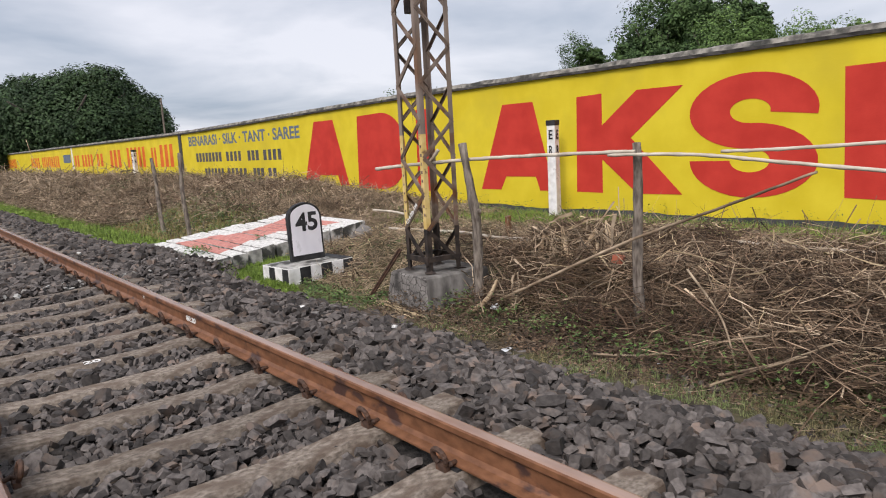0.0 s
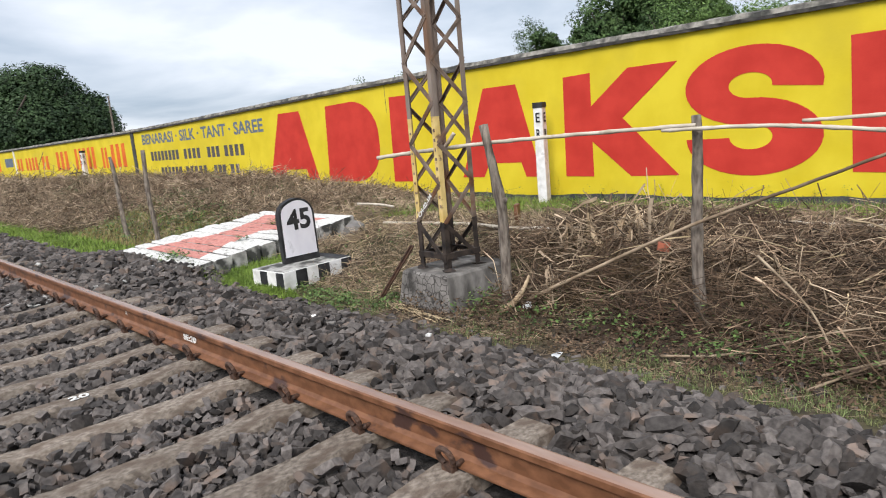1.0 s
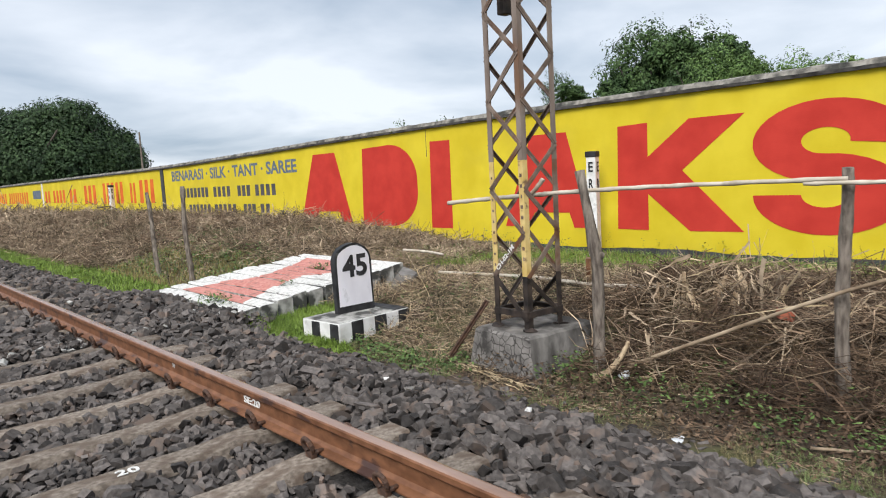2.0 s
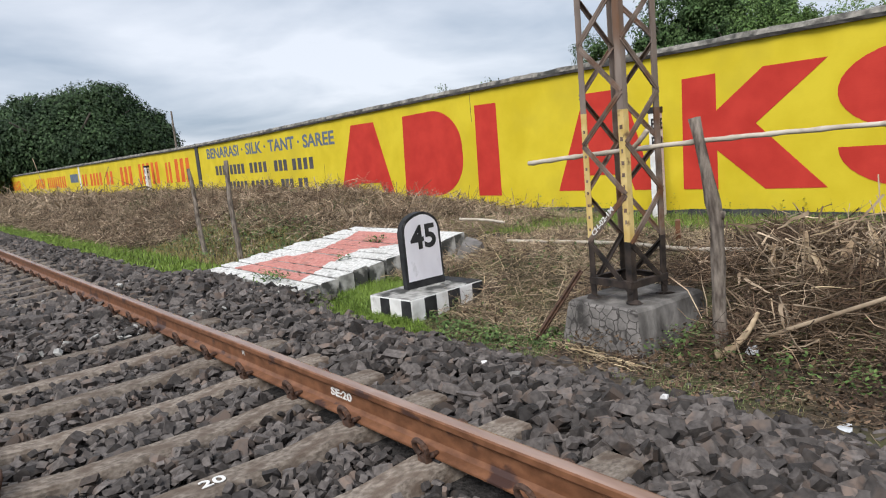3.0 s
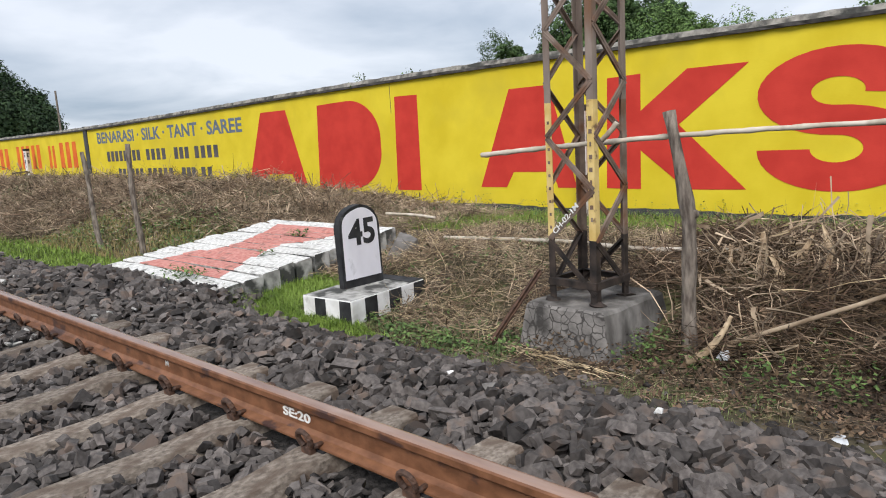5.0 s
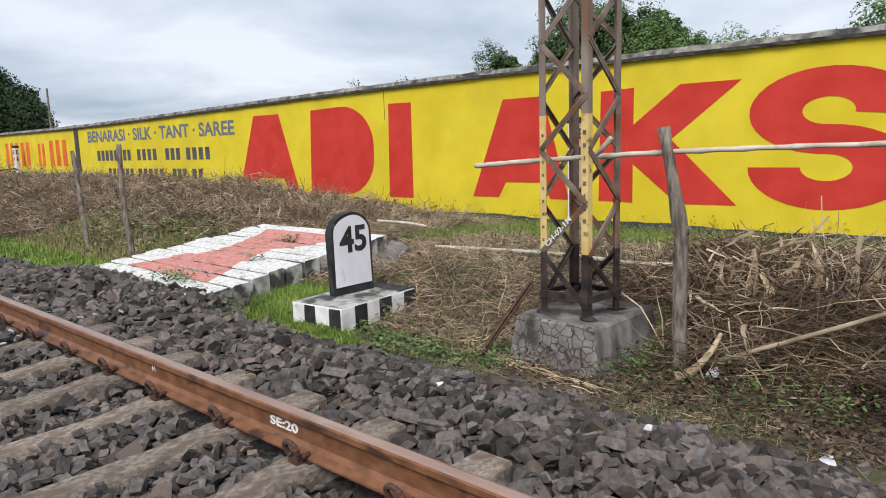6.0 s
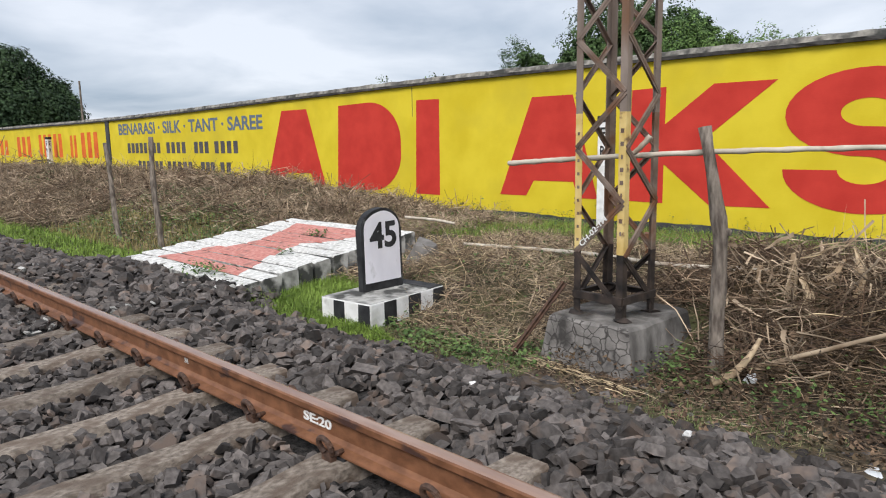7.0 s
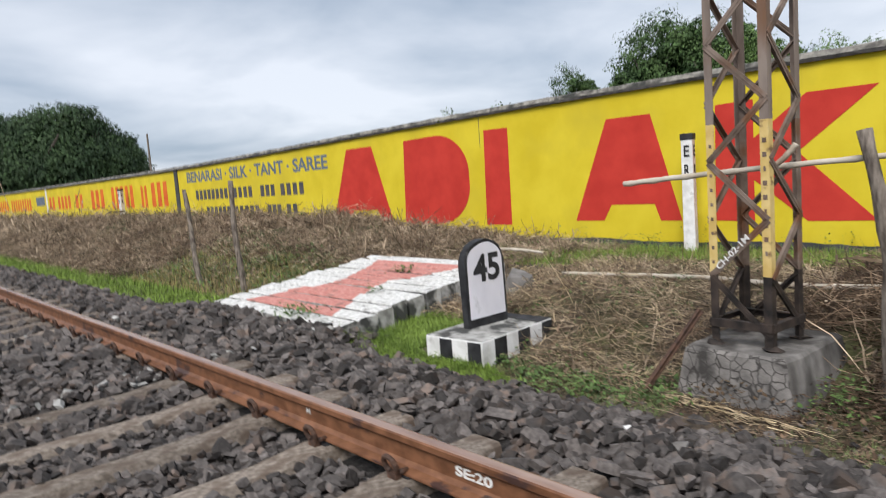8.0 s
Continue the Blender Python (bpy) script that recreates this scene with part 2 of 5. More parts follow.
def finish(bm, name, materials, parent=None, label="", smooth=False):
    me = bpy.data.meshes.new(name)
    bmesh.ops.recalc_face_normals(bm, faces=bm.faces)
    bm.to_mesh(me)
    bm.free()
    for mt in materials if isinstance(materials, (list, tuple)) else [materials]:
        me.materials.append(mt)
    if smooth:
        for p in me.polygons:
            p.use_smooth = True
    ob = new(name, me)
    if parent:
        ob.parent = parent
    if label:
        ob["label"] = label
    return ob


def part(name, bm, material, parent, label="", smooth=False):
    return finish(bm, name, material, parent, label, smooth)


def thing(name, at, label, category, group="", kind=""):
    ob = new(name)
    ob.empty_display_size = 0.1
    ob.matrix_world = at if isinstance(at, Matrix) else Matrix.Translation(at)
    return tagged(ob, label, category, group, kind)


def box(bm, c, s, rot=None, bevel=0.0, taper=1.0):
    """A box at c of size s; taper scales its top."""
    geo = bmesh.ops.create_cube(bm, size=1)
    vs = geo["verts"]
    for v in vs:
        k = taper if v.co.z > 0 else 1
        v.co = Vector((v.co.x * s[0] * k, v.co.y * s[1] * k, v.co.z * s[2]))
    if bevel:
        es = list({e for v in vs for e in v.link_edges})
        out = bmesh.ops.bevel(bm, geom=es, offset=bevel, segments=2, affect="EDGES", profile=0.6)
        vs = list(set(out["verts"]) | {v for v in vs if v.is_valid})
    m = Matrix.Translation(c) @ (rot.to_4x4() if rot else Matrix())
    bmesh.ops.transform(bm, matrix=m, verts=vs)
    return vs


def beam(bm, a, b, w, h, up=(0, 0, 1)):
    """A straight bar of section w by h from a to b."""
    a, b = Vector(a), Vector(b)
    d = (b - a).normalized()
    side = d.cross(Vector(up))
    if side.length < 1e-4:
        side = d.cross(Vector((1, 0, 0)))
    side.normalize()
    top = side.cross(d)
    ring = [(-w / 2, -h / 2), (w / 2, -h / 2), (w / 2, h / 2), (-w / 2, h / 2)]
    va = [bm.verts.new(a + side * x + top * y) for x, y in ring]
    vb = [bm.verts.new(b + side * x + top * y) for x, y in ring]
    for i in range(4):
        bm.faces.new((va[i], va[(i + 1) % 4], vb[(i + 1) % 4], vb[i]))
    bm.faces.new(va[::-1])
    bm.faces.new(vb)


def tube(bm, pts, radii, sides=8, closed_ends=True):
    """A round bar through pts."""
    pts = [Vector(p) for p in pts]
    rings = []
    ref = Vector((0.31, 0.2, 0.93))
    for i, p in enumerate(pts):
        d = (pts[min(i + 1, len(pts) - 1)] - pts[max(i - 1, 0)]).normalized()
        s = d.cross(ref)
        if s.length < 1e-3:
            s = d.cross(Vector((1, 0, 0)))
        s.normalize()
        t = s.cross(d)
        r = radii[i] if isinstance(radii, (list, tuple)) else radii
        rings.append([bm.verts.new(p + (s * math.cos(k * math.tau / sides) + t * math.sin(k * math.tau / sides)) * r) for k in range(sides)])
    for a, b in zip(rings, rings[1:]):
        for k in range(sides):
            bm.faces.new((a[k], a[(k + 1) % sides], b[(k + 1) % sides], b[k]))
    if closed_ends:
        bm.faces.new(rings[0][::-1])
        bm.faces.new(rings[-1])


def poly_plate(bm, outline, depth, mat_index=0):
    """A flat plate from a 2D outline in x and y, depth thick along z."""
    lo = [bm.verts.new((x, y, 0)) for x, y in outline]
    hi = [bm.verts.new((x, y, depth)) for x, y in outline]
    k = len(outline)
    faces = [bm.faces.new(hi), bm.faces.new(lo[::-1])]
    for i in range(k):
        faces.append(bm.faces.new((lo[i], lo[(i + 1) % k], hi[(i + 1) % k], hi[i])))
    for f in faces:
        f.material_index = mat_index


def mesh_arrays(name, verts, face_sets, material, parent=None, smooth=False):
    """A mesh from numpy arrays: verts (n, 3), face_sets a list of (m, k) index arrays."""
    me = bpy.data.meshes.new(name)
    me.vertices.add(len(verts))
    me.vertices.foreach_set("co", np.asarray(verts, np.float32).ravel())
    idx = np.concatenate([f.ravel() for f in face_sets]).astype(np.int32)
    tot = np.concatenate([np.full(len(f), f.shape[1]) for f in face_sets]).astype(np.int32)
    me.loops.add(len(idx))
    me.loops.foreach_set("vertex_index", idx)
    me.polygons.add(len(tot))
    me.polygons.foreach_set("loop_start", np.concatenate([[0], np.cumsum(tot)[:-1]]).astype(np.int32))
    me.update(calc_edges=True)
    me.validate()
    me.materials.append(material)
    me.polygons.foreach_set("use_smooth", np.full(len(tot), smooth))
    ob = new(name, me)
    if parent:
        ob.parent = parent
    return ob


def frames_of(d):
    """Two unit vectors square to each row of d."""
    ref = np.where(np.abs(d[:, 2:3]) > 0.9, np.array([[1.0, 0, 0]]), np.array([[0, 0, 1.0]]))
    s = np.cross(d, ref)
    s /= np.linalg.norm(s, axis=1, keepdims=True) + 1e-9
    return s, np.cross(s, d)


def stems(name, start, direction, length, radius, bend, material, parent=None, k=5, sides=3, droop=0.0):
    """Many thin bent stems in one mesh."""
    n = len(start)
    d = direction / (np.linalg.norm(direction, axis=1, keepdims=True) + 1e-9)
    s, t = frames_of(d)
    ph = rng.uniform(0, 6.28, n)
    u = np.linspace(0, 1, k)
    side = s * np.cos(ph)[:, None] + t * np.sin(ph)[:, None]
    kink = rng.normal(0, 0.02, (n, k, 3)) * length[:, None, None]
    kink[:, 0] = 0
    pts = start[:, None] + d[:, None] * (u[None, :, None] * length[:, None, None]) + side[:, None] * (bend * length)[:, None, None] * (u * (1 - u) * 2)[None, :, None] + kink
    pts[:, :, 2] -= droop * (u ** 2)[None] * length[:, None]
    rad = radius[:, None] * (1 - 0.75 * u)[None]
    a = np.arange(sides) * 2 * np.pi / sides
    ring = s[:, None, None] * np.cos(a)[None, None, :, None] + t[:, None, None] * np.sin(a)[None, None, :, None]
    v = pts[:, :, None] + ring * rad[:, :, None, None]
    i0 = (np.arange(n) * k * sides)[:, None, None]
    j = np.arange(k - 1)[None, :, None] * sides
    c = np.arange(sides)[None, None]
    c2 = (c + 1) % sides
    f = np.stack([i0 + j + c, i0 + j + c2, i0 + j + sides + c2, i0 + j + sides + c], -1).reshape(-1, 4)
    return mesh_arrays(name, v.reshape(-1, 3), [f], material, parent)


def blades(name, base, height, width, lean, material, parent=None):
    """Many grass blades, each a tapering bent strip."""
    n = len(base)
    a = rng.uniform(0, 6.28, n)
    out = np.stack([np.cos(a), np.sin(a), np.zeros(n)], 1)
    side = np.stack([-np.sin(a), np.cos(a), np.zeros(n)], 1) * width[:, None] / 2
    up = np.array([[0, 0, 1.0]])
    mid = base + up * (height * 0.55)[:, None] + out * (lean * height * 0.3)[:, None]
    tip = base + up * (height * (1 - 0.25 * lean))[:, None] + out * (lean * height)[:, None]
    v = np.stack([base - side, base + side, mid + side * 0.75, mid - side * 0.75, tip], 1).reshape(-1, 3)
    i = (np.arange(n) * 5)[:, None]
    return mesh_arrays(name, v, [i + np.array([[0, 1, 2, 3]]), i + np.array([[3, 2, 4]])], material, parent)


def leaves(name, centre, size, material, parent=None, flat=0.0, facing=None):
    """Many pointed leaves, each folded along its rib, facing all ways or roughly along facing."""
    n = len(centre)
    d = rng.normal(0, 1, (n, 3))
    d[:, 2] *= 1 - flat
    if facing is not None:
        f = facing / (np.linalg.norm(facing, axis=1, keepdims=True) + 1e-9)
        d -= f * np.sum(d * f, axis=1, keepdims=True)
    d /= np.linalg.norm(d, axis=1, keepdims=True) + 1e-9
    if facing is None:
        s, t = frames_of(d)
    else:
        t = f
        s = np.cross(d, f)
    L, W = size[:, None], size[:, None] * 0.6
    v = np.stack([centre - d * L / 2, centre + s * W / 2 - t * W * 0.15, centre + d * L / 2, centre - s * W / 2 - t * W * 0.15], 1).reshape(-1, 3)
    i = (np.arange(n) * 4)[:, None]
    return mesh_arrays(name, v, [i + np.array([[0, 1, 2]]), i + np.array([[0, 2, 3]])], material, parent)


def lettering(name, words, m, width, height, material, parent=None, weight=0.0, spacing=1.0):
    """Words in the built-in font as a thin mesh, lower left corner at the pose m, stretched to width and height."""
    cu = bpy.data.curves.new(name, "FONT")
    cu.body, cu.size, cu.extrude, cu.offset, cu.space_character = words, 1.0, 0.002, weight, spacing
    cu.resolution_u = 4
    tmp = new(name + "_outline", cu)
    bpy.context.view_layer.update()
    me = bpy.data.meshes.new_from_object(tmp.evaluated_get(bpy.context.evaluated_depsgraph_get()))
    bpy.data.objects.remove(tmp)
    bpy.data.curves.remove(cu)
    co = np.array([v.co[:] for v in me.vertices])
    lo, hi = co.min(0), co.max(0)
    k = np.array([width / (hi[0] - lo[0]), height / (hi[1] - lo[1]), 1.0])
    co = (co - np.array([lo[0], lo[1], 0])) * k
    me.vertices.foreach_set("co", co.astype(np.float32).ravel())
    me.materials.clear()
    me.materials.append(material)
    ob = new(name, me)
    if parent:
        ob.parent = parent
    ob.matrix_basis = m
    return ob


def facing_minus_x(x, y, z):
    """Pose of writing on a face that looks to -x, reading towards -y."""
    return Matrix(((0, 0, -1, x), (-1, 0, 0, y), (0, 1, 0, z), (0, 0, 0, 1)))


def smooth01(a, b, v):
    t = np.clip((np.asarray(v, float) - a) / (b - a), 0, 1)
    return t * t * (3 - 2 * t)


def wob(x, y, s=1.0, seed=0.0):
    """Cheap smooth unevenness between about -1 and 1."""
    return (np.sin(x * 1.7 * s + seed) * np.cos(y * 1.3 * s + 1.1 * seed) + 0.5 * np.sin(x * 3.9 * s + y * 2.3 * s + seed * 2) + 0.3 * np.cos(x * 7.1 * s - y * 6.3 * s)) / 1.8


def ground_z(x, y):
    """Height of the ground: flat by the track, a rough bank towards the wall, a heap of cut brush on the near stretch."""
    x, y = np.asarray(x, float), np.asarray(y, float)
    z = -0.23 + 0.20 * smooth01(2.3, 4.5, x) - 0.20 * smooth01(6.5, 9.0, x)
    bank = smooth01(11.0, 18, y) * smooth01(2.6, 5.8, x) * (1 - 0.45 * smooth01(7.2, 9.4, x)) * (1 - 0.15 * smooth01(28, 45, y))
    z = z + 0.47 * bank + 0.20 * bank * wob(x, y, 1.1, 2.0) + 0.13 * bank * wob(x, y, 2.7, 5.0)
    heap = smooth01(2.4, 3.5, x) * (1 - smooth01(4.4, 6.2, x)) * (1 - smooth01(5.0, 7.0, y)) * smooth01(-6, -2, y)
    z = z + 0.20 * heap + 0.11 * heap * wob(x, y, 2.4, 1.0)
    z = z + 0.24 * smooth01(2.5, 3.3, x) * (1 - smooth01(4.2, 5.5, x)) * smooth01(5.6, 6.6, y) * (1 - smooth01(7.6, 8.8, y))
    z = z + 0.09 * smooth01(1.5, 1.8, x) * (1 - smooth01(3.2, 3.8, x)) * smooth01(7.1, 7.6, y) * (1 - smooth01(9.0, 9.6, y))
    z = z + 0.03 * wob(x, y) * smooth01(2.0, 3.0, x)
    return z


def ballast_z(x, y):
    """Top of the ballast: level with the sleepers, falling to the toe; heaped at the foot crossing."""
    x, y = np.asarray(x, float), np.asarray(y, float)
    ax = np.abs(x + 0.874) - 0.874
    z = -0.055 + 0.045 * smooth01(0.35, 0.6, ax) - 0.27 * smooth01(0.85, 2.0, ax)
    z = z + 0.05 * smooth01(8.2, 9.2, y) * (1 - smooth01(11.6, 12.6, y)) * smooth01(-2, 0.8, x) + 0.05 * smooth01(8.4, 9.2, y) * (1 - smooth01(10.6, 11.6, y)) * (1 - smooth01(-0.6, 0.2, x))
    z = z + 0.15 * smooth01(0.8, 1.6, x) * smooth01(8.5, 9.2, y) * (1 - smooth01(11.6, 12.6, y))
    return z + 0.012 * wob(x * 2, y * 2)

# ---- ground ----
gx = np.concatenate([[-3000, -800, -200, -60, -20, -8, -4], np.arange(-3, 10.3, 0.2), [12, 16, 24, 40, 80, 200, 800, 3000]])
gy = np.concatenate([[-3000, -800, -200, -60, -20, -8], np.arange(-4, 40, 0.25), [44, 50, 60, 75, 100, 150, 300, 900, 3000]])
GX, GY = np.meshgrid(gx, gy, indexing="ij")
gv = np.stack([GX, GY, ground_z(GX, GY)], -1).reshape(-1, 3)
gi = np.arange(len(gx) * len(gy)).reshape(len(gx), len(gy))
ground = mesh_arrays("ground", gv, [np.stack([gi[:-1, :-1], gi[1:, :-1], gi[1:, 1:], gi[:-1, 1:]], -1).reshape(-1, 4)], M["earth"], smooth=True)
tagged(ground, "brown earth strewn with plant litter and moss", "ground", kind="structure")

# ---- painted boundary wall ----
WX = 9.56
wall = thing("wall_east", (0, 0, 0), "bright yellow painted plaster boundary wall with grey coping", "wall", kind="structure")


def under_coping(y):
    return 2.67 - 0.29 * float(smooth01(10, 36, y))


bm = bmesh.new()
ys = [-25 + i * 1.0 for i in range(166)]
prev = None
for y in ys:
    zt = under_coping(y)
    ring = [bm.verts.new(p) for p in ((WX, y, -0.6), (WX, y, zt), (WX + 0.28, y, zt), (WX + 0.28, y, -0.6))]
    if prev:
        for i in range(3):
            bm.faces.new((prev[i], prev[i + 1], ring[i + 1], ring[i]))
    else:
        bm.faces.new(ring)
    prev = ring
bm.faces.new(prev[::-1])
part("plaster_wall", bm, M["yellow"], wall)
bm = bmesh.new()
prev = None
for y in [-25 + i * 0.25 for i in range(661)]:
    zt = under_coping(y)
    j = [random.uniform(-0.012, 0.012) for _ in range(4)]
    ring = [bm.verts.new(p) for p in ((WX - 0.07 + j[0], y, zt), (WX - 0.075 + j[1], y, zt + 0.055 + j[3] * 0.4), (WX - 0.045 + j[1], y, zt + 0.135 + j[2]), (WX + 0.14, y, zt + 0.165 + j[3]), (WX + 0.33, y, zt + 0.13), (WX + 0.35, y, zt))]
    if prev:
        for i in range(6):
            f = bm.faces.new((prev[i], prev[(i + 1) % 6], ring[(i + 1) % 6], ring[i]))
            # lower lip and underside take the dark colour: mould plus painted drip shadow
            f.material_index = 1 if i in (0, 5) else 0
    prev = ring
part("coping", bm, [M["coping"], M["coping_edge"]], wall, "grey weathered concrete coping, black mould and painted drip shade along its lower edge")
bm = bmesh.new()
prev = None
for y in [-25 + i * 0.2 for i in range(826)]:
    zt = -0.12 + 0.02 * math.sin(y * 1.7) + random.uniform(-0.012, 0.012)
    ring = [bm.verts.new(p) for p in ((WX - 0.006, y, -0.6), (WX - 0.006, y, zt))]
    if prev:
        bm.faces.new((prev[0], prev[1], ring[1], ring[0]))
    prev = ring
part("black_band", bm, M["plinth_band"], wall, "uneven black painted band along the foot")
bm = bmesh.new()
box(bm, (WX - 0.02, 33.05, 1.05), (0.06, 0.32, 3.0), bevel=0.01)
part("joint_strip", bm, M["plinth_band"], wall, "dark grey pilaster strip at a joint")
bm = bmesh.new()
box(bm, (WX - 0.001, 14.93, 2.3), (0.008, 0.012, 0.7))
part("crack", bm, M["plinth_band"], wall)
bm = bmesh.new()
box(bm, (WX - 0.012, 55.6, 1.6), (0.04, 0.3, 1.6))
part("joint_strip", bm, M["white"], wall)


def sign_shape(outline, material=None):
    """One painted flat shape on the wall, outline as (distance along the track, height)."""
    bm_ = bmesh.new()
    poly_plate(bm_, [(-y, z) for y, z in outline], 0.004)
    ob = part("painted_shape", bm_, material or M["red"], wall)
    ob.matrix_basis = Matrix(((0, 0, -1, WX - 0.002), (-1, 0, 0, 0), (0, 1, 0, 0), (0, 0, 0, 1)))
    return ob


def arc(cy, cz, ry, rz, a0, a1, k=14):
    return [(cy - ry * math.cos(math.radians(a0 + (a1 - a0) * i / k)), cz + rz * math.sin(math.radians(a0 + (a1 - a0) * i / k))) for i in range(k + 1)]


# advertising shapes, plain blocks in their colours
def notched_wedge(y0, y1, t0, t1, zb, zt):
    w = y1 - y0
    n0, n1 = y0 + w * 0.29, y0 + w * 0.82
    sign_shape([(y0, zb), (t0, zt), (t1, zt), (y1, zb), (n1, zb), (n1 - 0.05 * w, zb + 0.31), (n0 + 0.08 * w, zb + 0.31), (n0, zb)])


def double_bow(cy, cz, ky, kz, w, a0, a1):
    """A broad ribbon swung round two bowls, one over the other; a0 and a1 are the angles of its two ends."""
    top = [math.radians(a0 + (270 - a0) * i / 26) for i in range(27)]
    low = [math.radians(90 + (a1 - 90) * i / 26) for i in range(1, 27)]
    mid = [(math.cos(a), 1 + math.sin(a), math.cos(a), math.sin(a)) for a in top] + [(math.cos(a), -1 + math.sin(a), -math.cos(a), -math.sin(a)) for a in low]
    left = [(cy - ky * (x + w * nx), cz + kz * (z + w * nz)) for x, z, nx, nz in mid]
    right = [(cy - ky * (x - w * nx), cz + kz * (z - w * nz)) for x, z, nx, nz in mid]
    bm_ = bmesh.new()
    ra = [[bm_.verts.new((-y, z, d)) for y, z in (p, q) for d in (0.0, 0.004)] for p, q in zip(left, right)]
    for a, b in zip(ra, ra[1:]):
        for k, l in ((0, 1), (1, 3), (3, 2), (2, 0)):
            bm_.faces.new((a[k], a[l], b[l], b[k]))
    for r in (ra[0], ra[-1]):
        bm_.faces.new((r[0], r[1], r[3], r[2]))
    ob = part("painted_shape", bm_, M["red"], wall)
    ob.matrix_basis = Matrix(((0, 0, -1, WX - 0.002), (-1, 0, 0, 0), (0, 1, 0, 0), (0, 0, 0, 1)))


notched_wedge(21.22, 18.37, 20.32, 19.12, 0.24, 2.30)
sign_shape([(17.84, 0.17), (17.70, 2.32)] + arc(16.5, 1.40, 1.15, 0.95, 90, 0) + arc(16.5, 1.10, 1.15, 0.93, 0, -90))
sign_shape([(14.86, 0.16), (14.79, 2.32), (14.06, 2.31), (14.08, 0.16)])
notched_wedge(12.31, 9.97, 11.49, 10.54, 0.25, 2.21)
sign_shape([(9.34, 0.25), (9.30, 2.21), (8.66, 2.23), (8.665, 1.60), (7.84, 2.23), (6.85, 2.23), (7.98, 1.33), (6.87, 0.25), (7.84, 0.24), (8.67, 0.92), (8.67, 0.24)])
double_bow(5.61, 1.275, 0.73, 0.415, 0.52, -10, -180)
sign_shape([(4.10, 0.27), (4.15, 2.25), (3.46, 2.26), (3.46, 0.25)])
lettering("painted_words", "BENARASI · SILK · TANT · SAREE", facing_minus_x(WX - 0.003, 31.95, 1.81), 10.6, 0.44, M["blue"], wall, 0.028)
# further lines that are no plain words: bars
for z0, h, spans in ((1.10, 0.39, ((31.2, 28.2), (27.8, 26.2), (25.7, 24.6), (24.3, 22.7))), (0.49, 0.32, ((30.3, 28.1), (27.8, 25.8), (25.3, 24.3), (24.0, 23.2)))):
    for a, b in spans:
        k = max(2, round((a - b) / 0.38))
        for i in range(k):
            y0 = a - (a - b) * i / k
            sign_shape([(y0, z0), (y0, z0 + h), (y0 - 0.26, z0 + h), (y0 - 0.26, z0)], M["navy"])
for a, b, z0, h in ((45.6, 43.0, 0.9, 1.05), (42.0, 38.4, 0.9, 1.1), (37.6, 36.6, 0.9, 1.0), (36.2, 34.0, 0.9, 1.1), (55.0, 53.4, 1.0, 0.8), (52.8, 49.6, 1.0, 0.8), (48.8, 47.0, 1.0, 0.8), (72, 68, 1.0, 0.85), (67, 60, 1.0, 0.85), (88, 80, 1.0, 0.9)):
    k = max(2, round((a - b) / 0.75))
    for i in range(k):
        y0 = a - (a - b) * i / k
        wdt = (a - b) / k * 0.66
        sign_shape([(y0, z0), (y0 - 0.06, z0 + h), (y0 - wdt, z0 + h), (y0 - wdt, z0)], M["orange"])
sign_shape([(58.6, 1.3), (58.6, 1.9), (56.2, 1.9), (56.2, 1.3)], M["blue"])


# ---- track ----
S0, DS = 5.47, 0.66
TRACK_X = -0.874


def sleeper_body():
    bm_ = bmesh.new()
    st = [(-1.375, 0.0), (-0.95, 0.004), (-0.75, 0.0), (-0.45, -0.022), (0.45, -0.022), (0.75, 0.0), (0.95, 0.004), (1.375, 0.0)]
    prev_ = None
    for x, dz in st:
        wt = 0.088 if abs(x) > 0.6 else 0.072
        ring = [bm_.verts.new(p) for p in ((x, -0.135, -0.2), (x, -wt - 0.012, dz - 0.018), (x, -wt, dz), (x, wt, dz), (x, wt + 0.012, dz - 0.018), (x, 0.135, -0.2))]
        if prev_:
            for i in range(5):
                bm_.faces.new((prev_[i], prev_[i + 1], ring[i + 1], ring[i]))
        else:
            bm_.faces.new(ring)
        prev_ = ring
    bm_.faces.new(prev_[::-1])
    return bm_


def clip_mesh():
    """A sprung steel rail clip: a round bar bent into an eye, with its toe on the rail foot, in a low cast shoulder."""
    bm_ = bmesh.new()
    pts = []
    for i in range(13):
        a = math.radians(-60 + 300 * i / 12)
        pts.append((-0.040 - 0.012 * math.sin(a), 0.044 * math.cos(a), 0.068 + 0.043 * math.sin(a)))
    pts += [(-0.005, -0.040, 0.036), (0.030, -0.028, 0.030)]
    tube(bm_, pts, 0.0135, 8)
    return bm_


